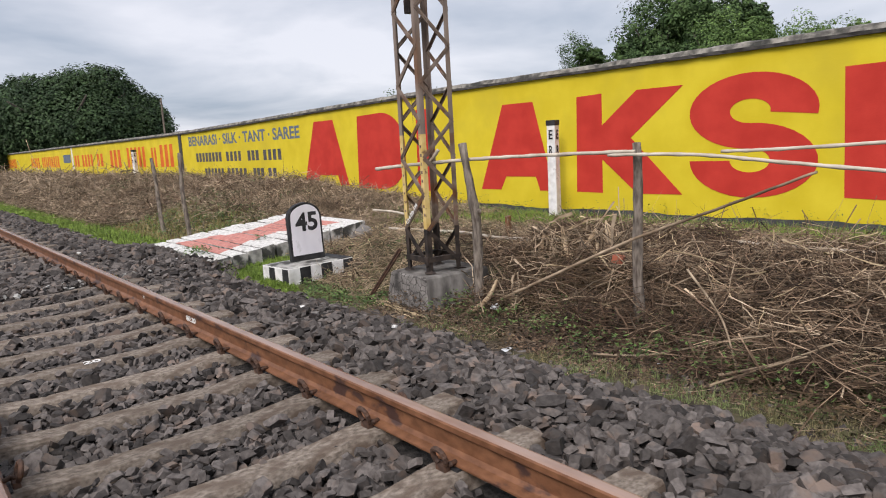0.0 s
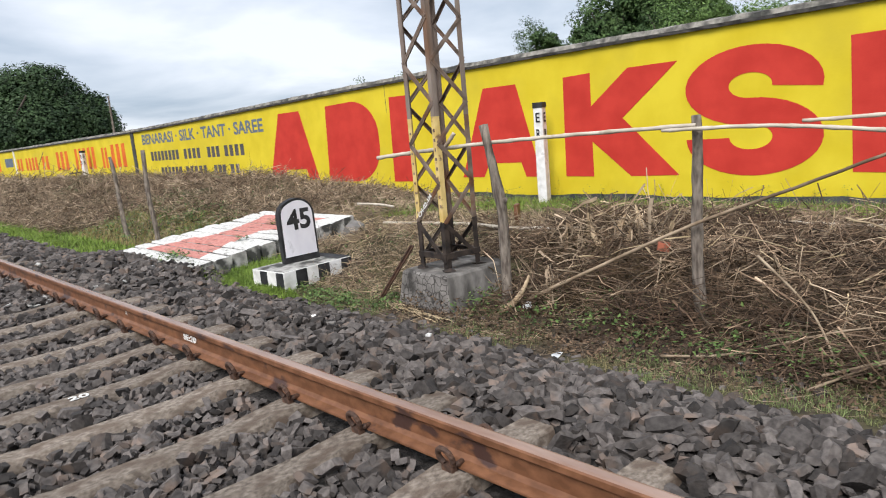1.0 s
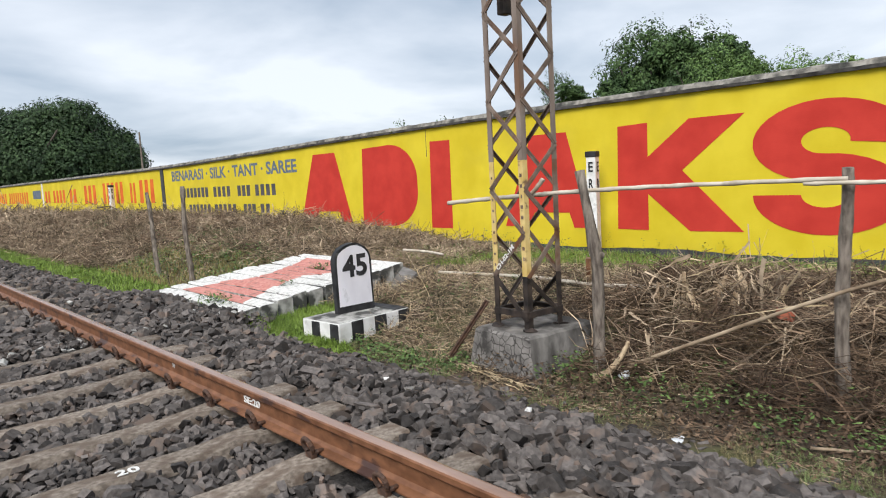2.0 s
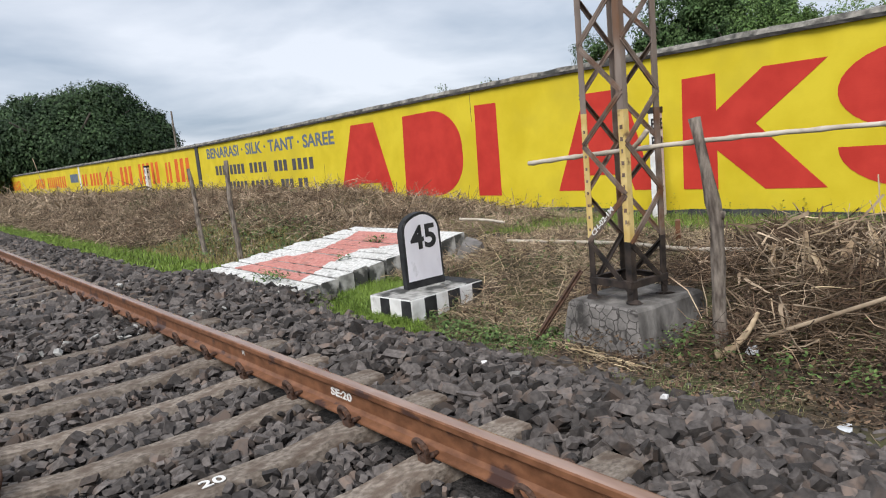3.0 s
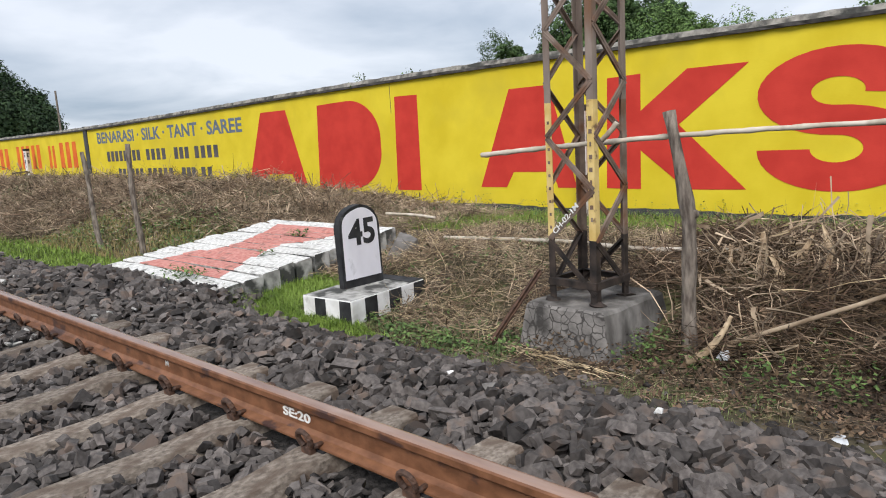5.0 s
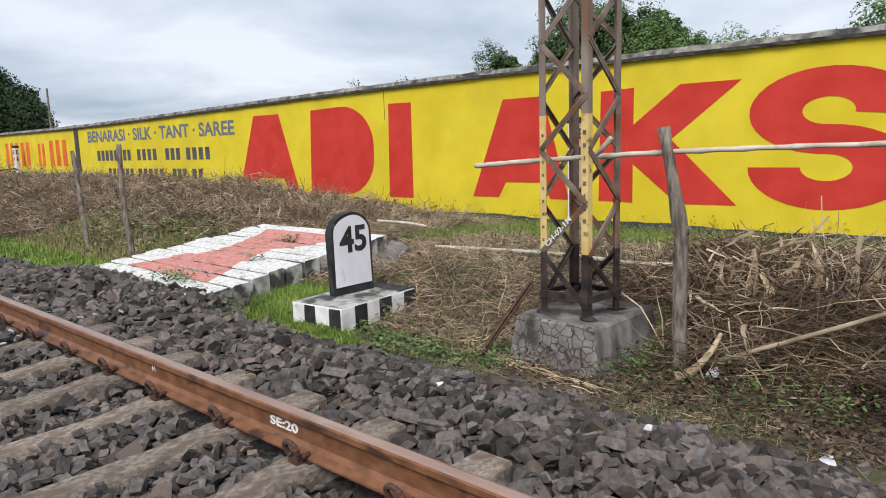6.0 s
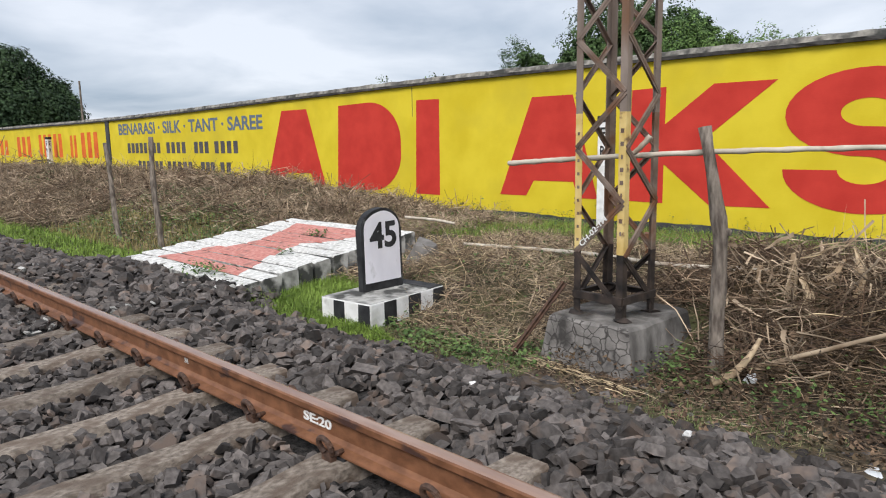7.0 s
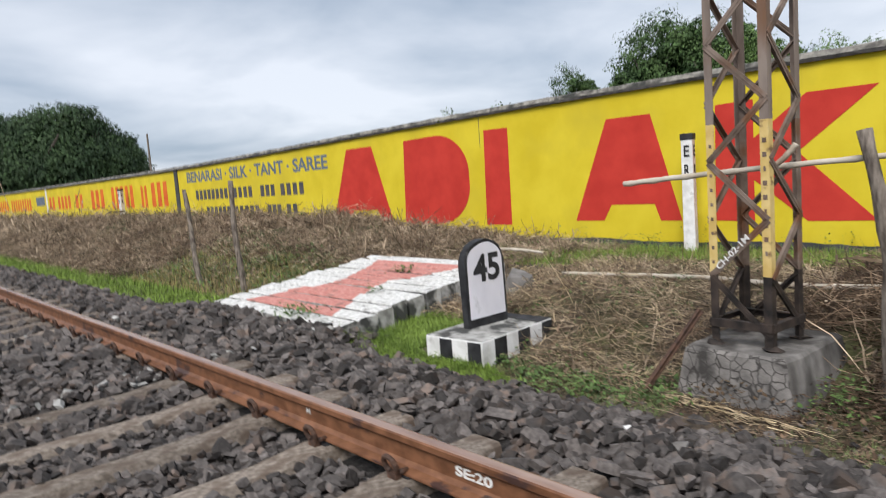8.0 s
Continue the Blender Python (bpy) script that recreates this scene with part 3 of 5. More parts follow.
def make_sleeper(with_clips):
    s = thing("sleeper", (TRACK_X, 0, 0), "grey brown stained concrete railway sleeper set in ballast", "sleeper", "sleepers under the track")
    part("sleeper_beam", sleeper_body(), M["concrete"], s)
    if with_clips:
        cm = finish(clip_mesh(), "rail_clip", M["dark_rust"], s, "dark rusty spring clip")
        cm.matrix_basis = pose(0.874 - 0.085, 0, 0)
        b2_ = bmesh.new()
        box(b2_, (-0.022, 0.0, 0.012), (0.035, 0.07, 0.035), bevel=0.006)
        sh = finish(b2_, "clip_shoulder", M["dark_rust"], cm, "cast iron shoulder")
        for rx, turn in ((0.874 + 0.085, 180), (-0.874 + 0.085, 180), (-0.874 - 0.085, 0)):
            c = new("rail_clip", cm.data)
            c.parent = s
            c.matrix_basis = pose(rx, 0, 0, 0, 0, turn)
            c["label"] = "dark rusty spring clip"
            c2 = new("clip_shoulder", sh.data)
            c2.parent = c
            c2["label"] = "cast iron shoulder"
        for rx in (0.874, -0.874):
            bm_ = bmesh.new()
            box(bm_, (rx, 0, 0.006), (0.17, 0.15, 0.010))
            part("rail_pad", bm_, M["black"], s)
    return s


near_s, far_s = make_sleeper(True), make_sleeper(False)
near_s.matrix_world = Matrix.Translation((TRACK_X, S0, 0))
far_s.matrix_world = Matrix.Translation((TRACK_X, S0 + DS * 46, 0))
sleeper_ys = []
for i in range(-12, 100):
    y = S0 + DS * i + random.uniform(-0.012, 0.012)
    sleeper_ys.append(S0 + DS * i)
    if i in (0, 46):
        continue
    copy_thing(near_s if i < 34 else far_s, pose(TRACK_X + random.uniform(-0.012, 0.012), y, random.uniform(-0.006, 0.004), 0, 0, random.uniform(-0.5, 0.5)))

RAIL = [(-0.075, 0.012), (0.075, 0.012), (0.075, 0.022), (0.03, 0.034), (0.0095, 0.052), (0.0085, 0.12), (0.016, 0.136), (0.036, 0.146), (0.0365, 0.172), (0.031, 0.180), (0.018, 0.184),
        (-0.018, 0.184), (-0.031, 0.180), (-0.0365, 0.172), (-0.036, 0.146), (-0.016, 0.136), (-0.0085, 0.12), (-0.0095, 0.052), (-0.03, 0.034), (-0.075, 0.022)]
for cx in (0.0, -1.748):
    bm = bmesh.new()
    ra = [bm.verts.new((x, -20, z)) for x, z in RAIL]
    rb = [bm.verts.new((x, 160, z)) for x, z in RAIL]
    k = len(RAIL)
    for i in range(k):
        f = bm.faces.new((ra[i], ra[(i + 1) % k], rb[(i + 1) % k], rb[i]))
        # top of the head gets the paler colour with the painted-in sheen
        f.material_index = 1 if 9 <= i <= 11 else 0
    bm.faces.new(ra)
    bm.faces.new(rb[::-1])
    rail = finish(bm, "rail", [M["rust"], M["rust_top"]])
    rail.location.x = cx
    tagged(rail, "rust brown steel rail with dark oil stains", "rail", "rails of the track")
    if cx == 0.0:
        lettering("painted_mark", "SE:20", facing_minus_x(-0.0125, 5.79, 0.074), 0.22, 0.046, M["chalk"], rail, 0.02)
        bm = bmesh.new()
        for a, b in (((-0.02, 0.0), (-0.016, 0.035)), ((-0.016, 0.035), (0.0, 0.005)), ((0.0, 0.005), (0.012, 0.034)), ((0.012, 0.034), (0.018, 0.0))):
            beam(bm, (a[0], a[1], 0), (b[0], b[1], 0), 0.006, 0.002)
        mk = part("chalk_scribble", bm, M["slab_white"], rail)
        mk.matrix_basis = facing_minus_x(-0.012, 7.0, 0.09)

lettering("chalk_number", "20", Matrix(((1, 0, 0, -0.92), (0, 1, 0, S0 - 0.045), (0, 0, 1, -0.016), (0, 0, 0, 1))) @ pose(0, 0, 0, 0, 0, -3), 0.12, 0.075, M["chalk"], None, 0.015)
tagged(bpy.data.objects["chalk_number"], "white chalked number on a concrete sleeper", "marking")

# ---- ballast ----
bx = np.arange(-3.8, 2.16, 0.12)
by = np.concatenate([np.arange(-4, 30, 0.2), np.arange(30, 160, 2.0)])
BX, BY = np.meshgrid(bx, by, indexing="ij")
bi = np.arange(BX.size).reshape(BX.shape)
# sheet just below the stones, its dark colour painting shade into their gaps
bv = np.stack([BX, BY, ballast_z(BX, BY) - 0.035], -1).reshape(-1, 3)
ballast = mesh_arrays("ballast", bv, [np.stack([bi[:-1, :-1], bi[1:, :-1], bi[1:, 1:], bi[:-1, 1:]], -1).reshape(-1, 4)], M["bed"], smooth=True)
tagged(ballast, "dark grey crushed stone ballast on a bed coloured near black as gap shade", "ballast", kind="stuff")


def stone_shapes(count):
    out = []
    for _ in range(count):
        bm_ = bmesh.new()
        c = np.array([(a, b_, c_) for a in (-1, 1) for b_ in (-1, 1) for c_ in (-1, 1)], float)
        half = np.array([0.42, 0.34, 0.27]) * np.random.uniform(0.8, 1.18, 3)
        skew = np.eye(3) + np.random.normal(0, 0.16, (3, 3))
        chipped = set(np.random.permutation(8)[:4].tolist())
        p = []
        for q in range(8):
            if q not in chipped:
                p.append(c[q])
                continue
            for axis in range(3):
                e = c[q].copy()
                e[axis] *= 1 - np.random.uniform(0.25, 0.95)
                p.append(e)
        p = (np.array(p) * half + np.random.normal(0, 0.012, (len(p), 3))) @ skew
        for q in p:
            bm_.verts.new(q)
        res = bmesh.ops.convex_hull(bm_, input=bm_.verts)
        bmesh.ops.delete(bm_, geom=[g for g in res["geom_interior"] if isinstance(g, bmesh.types.BMVert)], context="VERTS")
        bmesh.ops.triangulate(bm_, faces=bm_.faces)
        bm_.verts.index_update()
        out.append((np.array([v.co[:] for v in bm_.verts]), np.array([[v.index for v in f.verts] for f in bm_.faces])))
        bm_.free()
    return out


SHAPES = stone_shapes(26)


def turns(n):
    q = rng.normal(0, 1, (n, 4))
    q /= np.linalg.norm(q, axis=1, keepdims=True)
    w, x, y, z = q.T
    return np.stack([1 - 2 * (y * y + z * z), 2 * (x * y - z * w), 2 * (x * z + y * w), 2 * (x * y + z * w), 1 - 2 * (x * x + z * z), 2 * (y * z - x * w), 2 * (x * z - y * w), 2 * (y * z + x * w), 1 - 2 * (x * x + y * y)], 1).reshape(-1, 3, 3)


def scatter(x0, x1, y0, y1, step):
    xs, ys_ = np.meshgrid(np.arange(x0, x1, step), np.arange(y0, y1, step), indexing="ij")
    p = np.stack([xs.ravel(), ys_.ravel()], 1)
    return p + rng.uniform(-0.5, 0.5, p.shape) * step


SLEEPERS = np.array(sleeper_ys)


def free_of_track(p):
    """Keeps stones off the sleepers' tops and the rails, but for the heaped foot crossing and the odd stray."""
    near = np.min(np.abs(p[:, 1:2] - SLEEPERS[None]), axis=1)
    on_sleeper = (near < 0.118) & (p[:, 0] < 0.57) & (p[:, 0] > -2.28)
    heaped = (p[:, 1] > 9.0) & (p[:, 1] < 11.3)
    stray = rng.uniform(0, 1, len(p)) < 0.035
    on_rail = (np.abs(p[:, 0]) < 0.10) | (np.abs(p[:, 0] + 1.748) < 0.10)
    return ~on_rail & (~on_sleeper | heaped | stray)


def stones(name, p, size, lift=0.0, material=None, parent=None):
    z = ballast_z(p[:, 0], p[:, 1]) + lift
    pos = np.stack([p[:, 0], p[:, 1], z + rng.uniform(-0.034, 0.024, len(p))], 1)
    R = turns(len(p))
    pick = rng.integers(0, len(SHAPES), len(p))
    vs, fs, off = [], [], 0
    for s, (sv, sf) in enumerate(SHAPES):
        ids = np.where(pick == s)[0]
        if not len(ids):
            continue
        v = np.einsum("nij,kj->nki", R[ids], sv) * size[ids][:, None, None]
        v[:, :, 2] *= 0.8
        v += pos[ids][:, None]
        vs.append(v.reshape(-1, 3))
        fs.append((sf[None] + (np.arange(len(ids)) * len(sv))[:, None, None] + off).reshape(-1, 3))
        off += v.shape[0] * v.shape[1]
    return mesh_arrays(name, np.concatenate(vs), [np.concatenate(fs)], material or M["stone"], parent)


SINGLE = (0.72, 1.72, 2.9, 4.1)
near_p = np.concatenate([scatter(-2.0, 0.0, -0.5, 9.6, 0.055), scatter(0.0, 1.98, -0.5, 9.6, 0.063)])
low_p = scatter(-2.0, 1.98, -0.5, 9.6, 0.075)
near_p = near_p[free_of_track(near_p)]
edge = 1.86 + 0.10 * wob(near_p[:, 1], near_p[:, 1] * 0.7, 1.6) + rng.normal(0, 0.05, len(near_p))
near_p = near_p[near_p[:, 0] < edge]
low_p = low_p[free_of_track(low_p) & (low_p[:, 0] < 1.85)]
inside = (near_p[:, 0] > SINGLE[0]) & (near_p[:, 0] < SINGLE[1]) & (near_p[:, 1] > SINGLE[2]) & (near_p[:, 1] < SINGLE[3])
singles = near_p[inside][:300]
rest = np.concatenate([near_p[~inside], near_p[inside][300:]])


def stone_size(n):
    return np.clip(rng.lognormal(np.log(0.083), 0.30, n), 0.042, 0.155)


stones("loose_stones", rest, stone_size(len(rest)) * np.where(rest[:, 0] < 0, 0.74, 0.98), 0.004, parent=ballast)["kind"] = "stuff"
stones("loose_stones", low_p, stone_size(len(low_p)), -0.034, parent=ballast)["kind"] = "stuff"
far_p = scatter(-2.2, 1.85, 9.6, 32, 0.085)
far_p = far_p[free_of_track(far_p) & (far_p[:, 0] < 1.47 + 0.12 * wob(far_p[:, 1], far_p[:, 1], 1.2))]
stones("loose_stones", far_p, stone_size(len(far_p)) * 1.15, parent=ballast)["kind"] = "stuff"
vfar_p = scatter(-2.2, 1.7, 32, 90, 0.17)
vfar_p = vfar_p[free_of_track(vfar_p)]
stones("loose_stones", vfar_p, stone_size(len(vfar_p)) * 1.9, parent=ballast)["kind"] = "stuff"
side_p = np.concatenate([scatter(-3.7, -2.0, -3.9, 12, 0.085), scatter(-2.0, 1.85, -3.9, -0.5, 0.085), scatter(-3.6, -2.2, 12, 40, 0.13)])
side_p = side_p[free_of_track(side_p)]
stones("loose_stones", side_p, stone_size(len(side_p)) * 1.2, parent=ballast)["kind"] = "stuff"
# whitewash splashed over the stones of the foot crossing
wp = np.stack([rng.uniform(-1.2, 1.5, 120), rng.normal(0, 0.10, 120)], 1)
wp[:, 1] += np.where(rng.uniform(0, 1, 120) < 0.55, 9.05 + 0.12 * wp[:, 0], 12.0 - 0.1 * wp[:, 0])
wp = wp[np.abs(wp[:, 0]) > 0.1]
stones("whitewashed_stones", wp, stone_size(len(wp)) * 0.75, 0.0, M["slab_side"], ballast)["kind"] = "stuff"

# ---- sloping foot path of painted slabs ----
def slab_path():
    root = thing("slab_path", (0, 0, 0), "white and faded red painted stone slab path beside the track", "path")
    n = 11
    x0, x1 = 1.53, 4.25
    for i in range(n):
        xa = x0 + (x1 - x0) * i / n
        xb = x0 + (x1 - x0) * (i + 1) / n - random.uniform(0.026, 0.042)
        ya, yb = 9.03 + 0.035 * i + random.uniform(-0.04, 0.04), 11.80 + 0.03 * i + random.uniform(-0.06, 0.06)
        za = 0.045 + 0.0188 * i + random.uniform(-0.008, 0.008)
        zb = za + 0.0165 + random.uniform(-0.012, 0.008)
        yc = (ya + yb) / 2

        def half(x):
            u = abs((x - (x0 + x1) / 2) / ((x1 - x0) / 2))
            return 0.36 + 0.72 * u
        def spread(x):
            c = [ya, yc - half(x), yc + half(x), yb]
            return [c[0], c[0] * 0.5 + c[1] * 0.5, c[1], c[1] * 0.67 + c[2] * 0.33, c[1] * 0.33 + c[2] * 0.67, c[2], c[2] * 0.5 + c[3] * 0.5, c[3]]
        cuts_a, cuts_b = spread(xa), spread(xb)
        bm_ = bmesh.new()
        prev_ = None
        for k in range(8):
            j = [random.uniform(-0.011, 0.011) for _ in range(4)]
            ring = [bm_.verts.new(p) for p in ((xa + j[0], cuts_a[k], -0.3), (xa + j[0], cuts_a[k], za - 0.014), (xa + 0.014 + j[3] * 0.5, cuts_a[k], za + j[1] * 0.6), (xb - 0.02 + j[0], cuts_b[k], zb + j[2] * 0.6), (xb + j[3], cuts_b[k], zb - 0.02), (xb + j[3], cuts_b[k], -0.3))]
            if prev_:
                for e in range(5):
                    f = bm_.faces.new((prev_[e], prev_[e + 1], ring[e + 1], ring[e]))
                    painted = 1 if (3 <= k <= 5 and 0 < i < n - 1) else 0
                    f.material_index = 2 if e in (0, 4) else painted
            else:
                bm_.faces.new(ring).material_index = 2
            prev_ = ring
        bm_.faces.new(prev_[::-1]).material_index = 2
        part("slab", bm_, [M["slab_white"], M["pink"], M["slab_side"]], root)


slab_path()


# ---- numbered marker stone ----
def marker_stone():
    root = thing("marker_stone", pose(2.30, 7.815, 0.085), "white round-topped marker stone with black border on a striped base", "marker stone")
    lean = pose(0, 0, 0, 0, -1.2, -1.5)
    w, h, d = 0.475, 0.715, 0.085

    def arched(wd, z0, z1):
        r = wd / 2 * 0.86
        pts = [(-wd / 2, z0)] + [(-wd / 2 * math.cos(a), z1 - r + r * math.sin(a)) for a in [math.pi * i / 18 for i in range(19)]] + [(wd / 2, z0)]
        return [(x + 0.004 * math.sin(31 * z + 9 * x), z + 0.003 * math.sin(23 * x)) for x, z in pts]
    bm_ = bmesh.new()
    poly_plate(bm_, arched(w, -0.05, h), d)
    bmesh.ops.bevel(bm_, geom=[e for e in bm_.edges], offset=0.010, segments=2, affect="EDGES")
    st = part("stone", bm_, M["black"], root, "black painted edge")
    st.matrix_basis = lean @ Matrix(((1, 0, 0, 0), (0, 0, -1, d), (0, 1, 0, 0), (0, 0, 0, 1)))
    b = 0.028
    bm_ = bmesh.new()
    poly_plate(bm_, arched(w - 2 * b, b + 0.012, h - b), 0.004)
    fc = part("painted_face", bm_, M["white_face"], root, "white painted face, a little stained")
    face = lean @ Matrix(((1, 0, 0, 0), (0, 0, -1, 0.001), (0, 1, 0, 0), (0, 0, 0, 1)))
    fc.matrix_basis = face
    lettering("number", "45", face @ Matrix.Translation((-0.145, 0.345, 0.004)), 0.315, 0.245, M["black"], root, 0.03)
    # striped base, standing a little askew to the stone
    turn = pose(-0.045, -0.05, -0.035, 0, 0, 5)
    lx, ly = 0.49, 0.305
    bm_ = bmesh.new()
    box(bm_, (0, 0, -0.21), (2 * lx, 2 * ly, 0.42), bevel=0.016)
    for f in bm_.faces:
        f.material_index = 1 if f.normal.z > 0.8 else 0
    part("base", bm_, [M["white"], M["slab_side"]], root, "whitewashed concrete base with black stripes").matrix_basis = turn
    k = 6
    for i in range(1, k, 2):
        xa, xb = -lx + 2 * lx * i / k, -lx + 2 * lx * (i + 1) / k
        bm2 = bmesh.new()
        poly_plate(bm2, [(xa + random.uniform(-0.008, 0.012), -0.42), (xa + random.uniform(-0.014, 0.01), -0.012), (xb - random.uniform(0, 0.014), -0.012), (xb - random.uniform(0, 0.012), -0.42)], 0.004)
        part("stripe", bm2, M["black"], root).matrix_basis = turn @ Matrix(((1, 0, 0, 0), (0, 0, -1, -ly + 0.001), (0, 1, 0, 0), (0, 0, 0, 1)))
    for i in (0, 2):
        ya, yb = -ly + 2 * ly * i / 4, -ly + 2 * ly * (i + 1) / 4
        bm2 = bmesh.new()
        poly_plate(bm2, [(-ya - 0.005, -0.42), (-ya - 0.01, -0.014), (-yb + 0.01, -0.014), (-yb, -0.42)][::-1], 0.004)
        part("stripe", bm2, M["black"], root).matrix_basis = turn @ Matrix(((0, 0, -1, -lx + 0.001), (-1, 0, 0, 0), (0, 1, 0, 0), (0, 0, 0, 1)))
    bm2 = bmesh.new()
    poly_plate(bm2, [(0.30, -ly + 0.012), (lx - 0.012, -ly + 0.012), (lx - 0.012, ly - 0.012), (0.36, ly - 0.012)], 0.003)
    part("stripe", bm2, M["black"], root, "worn black patch on the base").matrix_basis = turn @ Matrix.Translation((0, 0, 0.0015))


marker_stone()


# ---- lattice mast on its footing ----
def lattice_mast():
    foot = thing("mast_footing", pose(2.70, 5.625, 0, 0, 0, -3), "grey cement footing block with crazed cracks and stains", "footing")
    bm_ = bmesh.new()
    rows = [(-0.44, 0.47, 0.415), (-0.28, 0.465, 0.41), (-0.10, 0.445, 0.385), (0.03, 0.432, 0.362), (0.092, 0.425, 0.35), (0.112, 0.405, 0.33)]
    rings = []
    for z, hx, hy in rows:
        ring = []
        for a, b, n in (((-1, -1), (1, -1), 8), ((1, -1), (1, 1), 7), ((1, 1), (-1, 1), 8), ((-1, 1), (-1, -1), 7)):
            for q in range(n):
                u = q / n
                x, y = (a[0] + (b[0] - a[0]) * u) * hx, (a[1] + (b[1] - a[1]) * u) * hy
                cut = 0.965 if q == 0 else 1.0
                ring.append(bm_.verts.new((x * cut + 0.010 * wob(y * 4, z * 6, 1, 1.0), y * cut + 0.010 * wob(x * 4, z * 6, 1, 3.0), z + 0.004 * wob(x * 9, y * 9))))
        rings.append(ring)
    for ra, rb in zip(rings, rings[1:]):
        for q in range(len(ra)):
            bm_.faces.new((ra[q], ra[(q + 1) % len(ra)], rb[(q + 1) % len(ra)], rb[q]))
    bm_.faces.new(rings[0][::-1])
    bm_.faces.new(rings[-1])
    bm_.normal_update()
    for f in bm_.faces:
        f.material_index = 1 if f.normal.x < -0.6 else 0
    part("footing_block", bm_, [M["cement"], M["crazed"]], foot)
    for sx, sy in ((-1, -1), (1, -1), (1, 1), (-1, 1)):
        bm_ = bmesh.new()
        for k in range(16):
            a, r = k * 0.9 + sx, random.uniform(0.02, 0.09)
            bm_.verts.new((-0.055 + sx * 0.2 + r * math.cos(a), 0.02 + sy * 0.2 + r * math.sin(a), 0.105 + (0.10 - r) * 0.5 * (k % 2)))
        bmesh.ops.convex_hull(bm_, input=bm_.verts)
        part("mortar_lump", bm_, M["mast_black"], foot, "dark tarred mortar round a mast leg")
    root = thing("lattice_mast", pose(2.645, 5.640, 0.115, 0, 0, -4), "rusty lattice steel mast with yellow and black painted legs", "mast")
    a, top = 0.208, 7.2
    t = 0.055
    for sx, sy in ((-1, -1), (1, -1), (1, 1), (-1, 1)):
        for name, z0, z1, mt, lab in (("lower_leg", 0.0, 0.47, "mast_black", "black tarred lower leg"), ("painted_leg", 0.47, 1.45, "mast_yellow", "faded yellow painted leg"), ("leg", 1.45, top, "mast_grey", "")):
            if name == "painted_leg" and (sx, sy) in ((1, 1), (1, -1)):
                mt, lab = "mast_steel", ""
            b2 = bmesh.new()
            z0_, z1_ = z0, z1
            prof = [(0, 0), (-t, 0), (-t, -0.007), (-0.007, -0.007), (-0.007, -t), (0, -t)]
            pa = [b2.verts.new((sx * (a + x), sy * (a + y), z0_)) for x, y in prof]
            pb = [b2.verts.new((sx * (a + x), sy * (a + y), z1_)) for x, y in prof]
            for i in range(6):
                b2.faces.new((pa[i], pa[(i + 1) % 6], pb[(i + 1) % 6], pb[i]))
            b2.faces.new(pa)
            b2.faces.new(pb)
            part(name, b2, M[mt], root, lab)
    H = 0.375
    sides = [((-1, -1), (1, -1)), ((1, -1), (1, 1)), ((1, 1), (-1, 1)), ((-1, 1), (-1, -1))]
    for si, (p, q) in enumerate(sides):
        n = Vector(((p[0] + q[0]) / 2, (p[1] + q[1]) / 2, 0))
        z = 0.08
        k = 0
        while z + H < top:
            u, v = (p, q) if k % 2 else (q, p)
            b2 = bmesh.new()
            o = n * 0.004
            beam(b2, Vector((u[0] * (a - 0.012), u[1] * (a - 0.012), z)) + o + n * 0.012, Vector((v[0] * (a - 0.012), v[1] * (a - 0.012), z + H)) + o + n * 0.012, 0.006, 0.042, n.cross(Vector((0, 0, 1))))
            beam(b2, Vector((u[0] * (a - 0.012), u[1] * (a - 0.012), z)) + o + n * 0.000, Vector((v[0] * (a - 0.012), v[1] * (a - 0.012), z + H)) + o + n * 0.000, 0.036, 0.006, n.cross(Vector((0, 0, 1))))
            part("lacing_bar", b2, M["mast_black"] if z < 0.3 else M["mast_steel"], root)
            z += H
            k += 1
        b2 = bmesh.new()
        beam(b2, Vector((p[0] * a, p[1] * a, 0.14)) + n * 0.01, Vector((q[0] * a, q[1] * a, 0.14)) + n * 0.01, 0.006, 0.05)
        beam(b2, Vector((p[0] * a, p[1] * a, 0.165)) - n * 0.01, Vector((q[0] * a, q[1] * a, 0.165)) - n * 0.01, 0.04, 0.006)
        part("base_angle", b2, M["mast_black"], root)
    b2 = bmesh.new()
    box(b2, (-0.06, 0.08, 2.87), (0.10, 0.09, 0.36), bevel=0.008)
    part("junction_box", b2, M["mast_black"], root, "small dark box on the mast")
    lettering("painted_code", "CH-02-1M", Matrix.Translation((-a - 0.016, 0.13, 0.50)) @ Matrix(((0, 0, -1, 0), (-1, 0, 0, 0), (0, 1, 0, 0), (0, 0, 0, 1))) @ pose(0, 0, 0, 0, 0, 45), 0.30, 0.042, M["chalk"], root, 0.01)
    for i in range(9):
        b2 = bmesh.new()
        box(b2, (-a - 0.001, -a + 0.028, 0.62 + i * 0.088), (0.003, 0.026 if i % 3 else 0.014, 0.03))
        part("worn_mark", b2, M["mast_steel"], root, "illegible dark painted mark")
        b2 = bmesh.new()
        box(b2, (-a - 0.001, a - 0.028, 0.55 + i * 0.095), (0.003, 0.018, 0.022))
        part("worn_mark", b2, M["mast_steel"], root, "illegible dark painted mark")
    bm_ = bmesh.new()
    beam(bm_, (2.40, 5.91, 0.34), (2.09, 6.24, -0.30), 0.050, 0.012, (0, 1, 0))
    beam(bm_, (2.40, 5.91, 0.34), (2.10, 6.25, -0.29), 0.010, 0.05, (0, 1, 0))
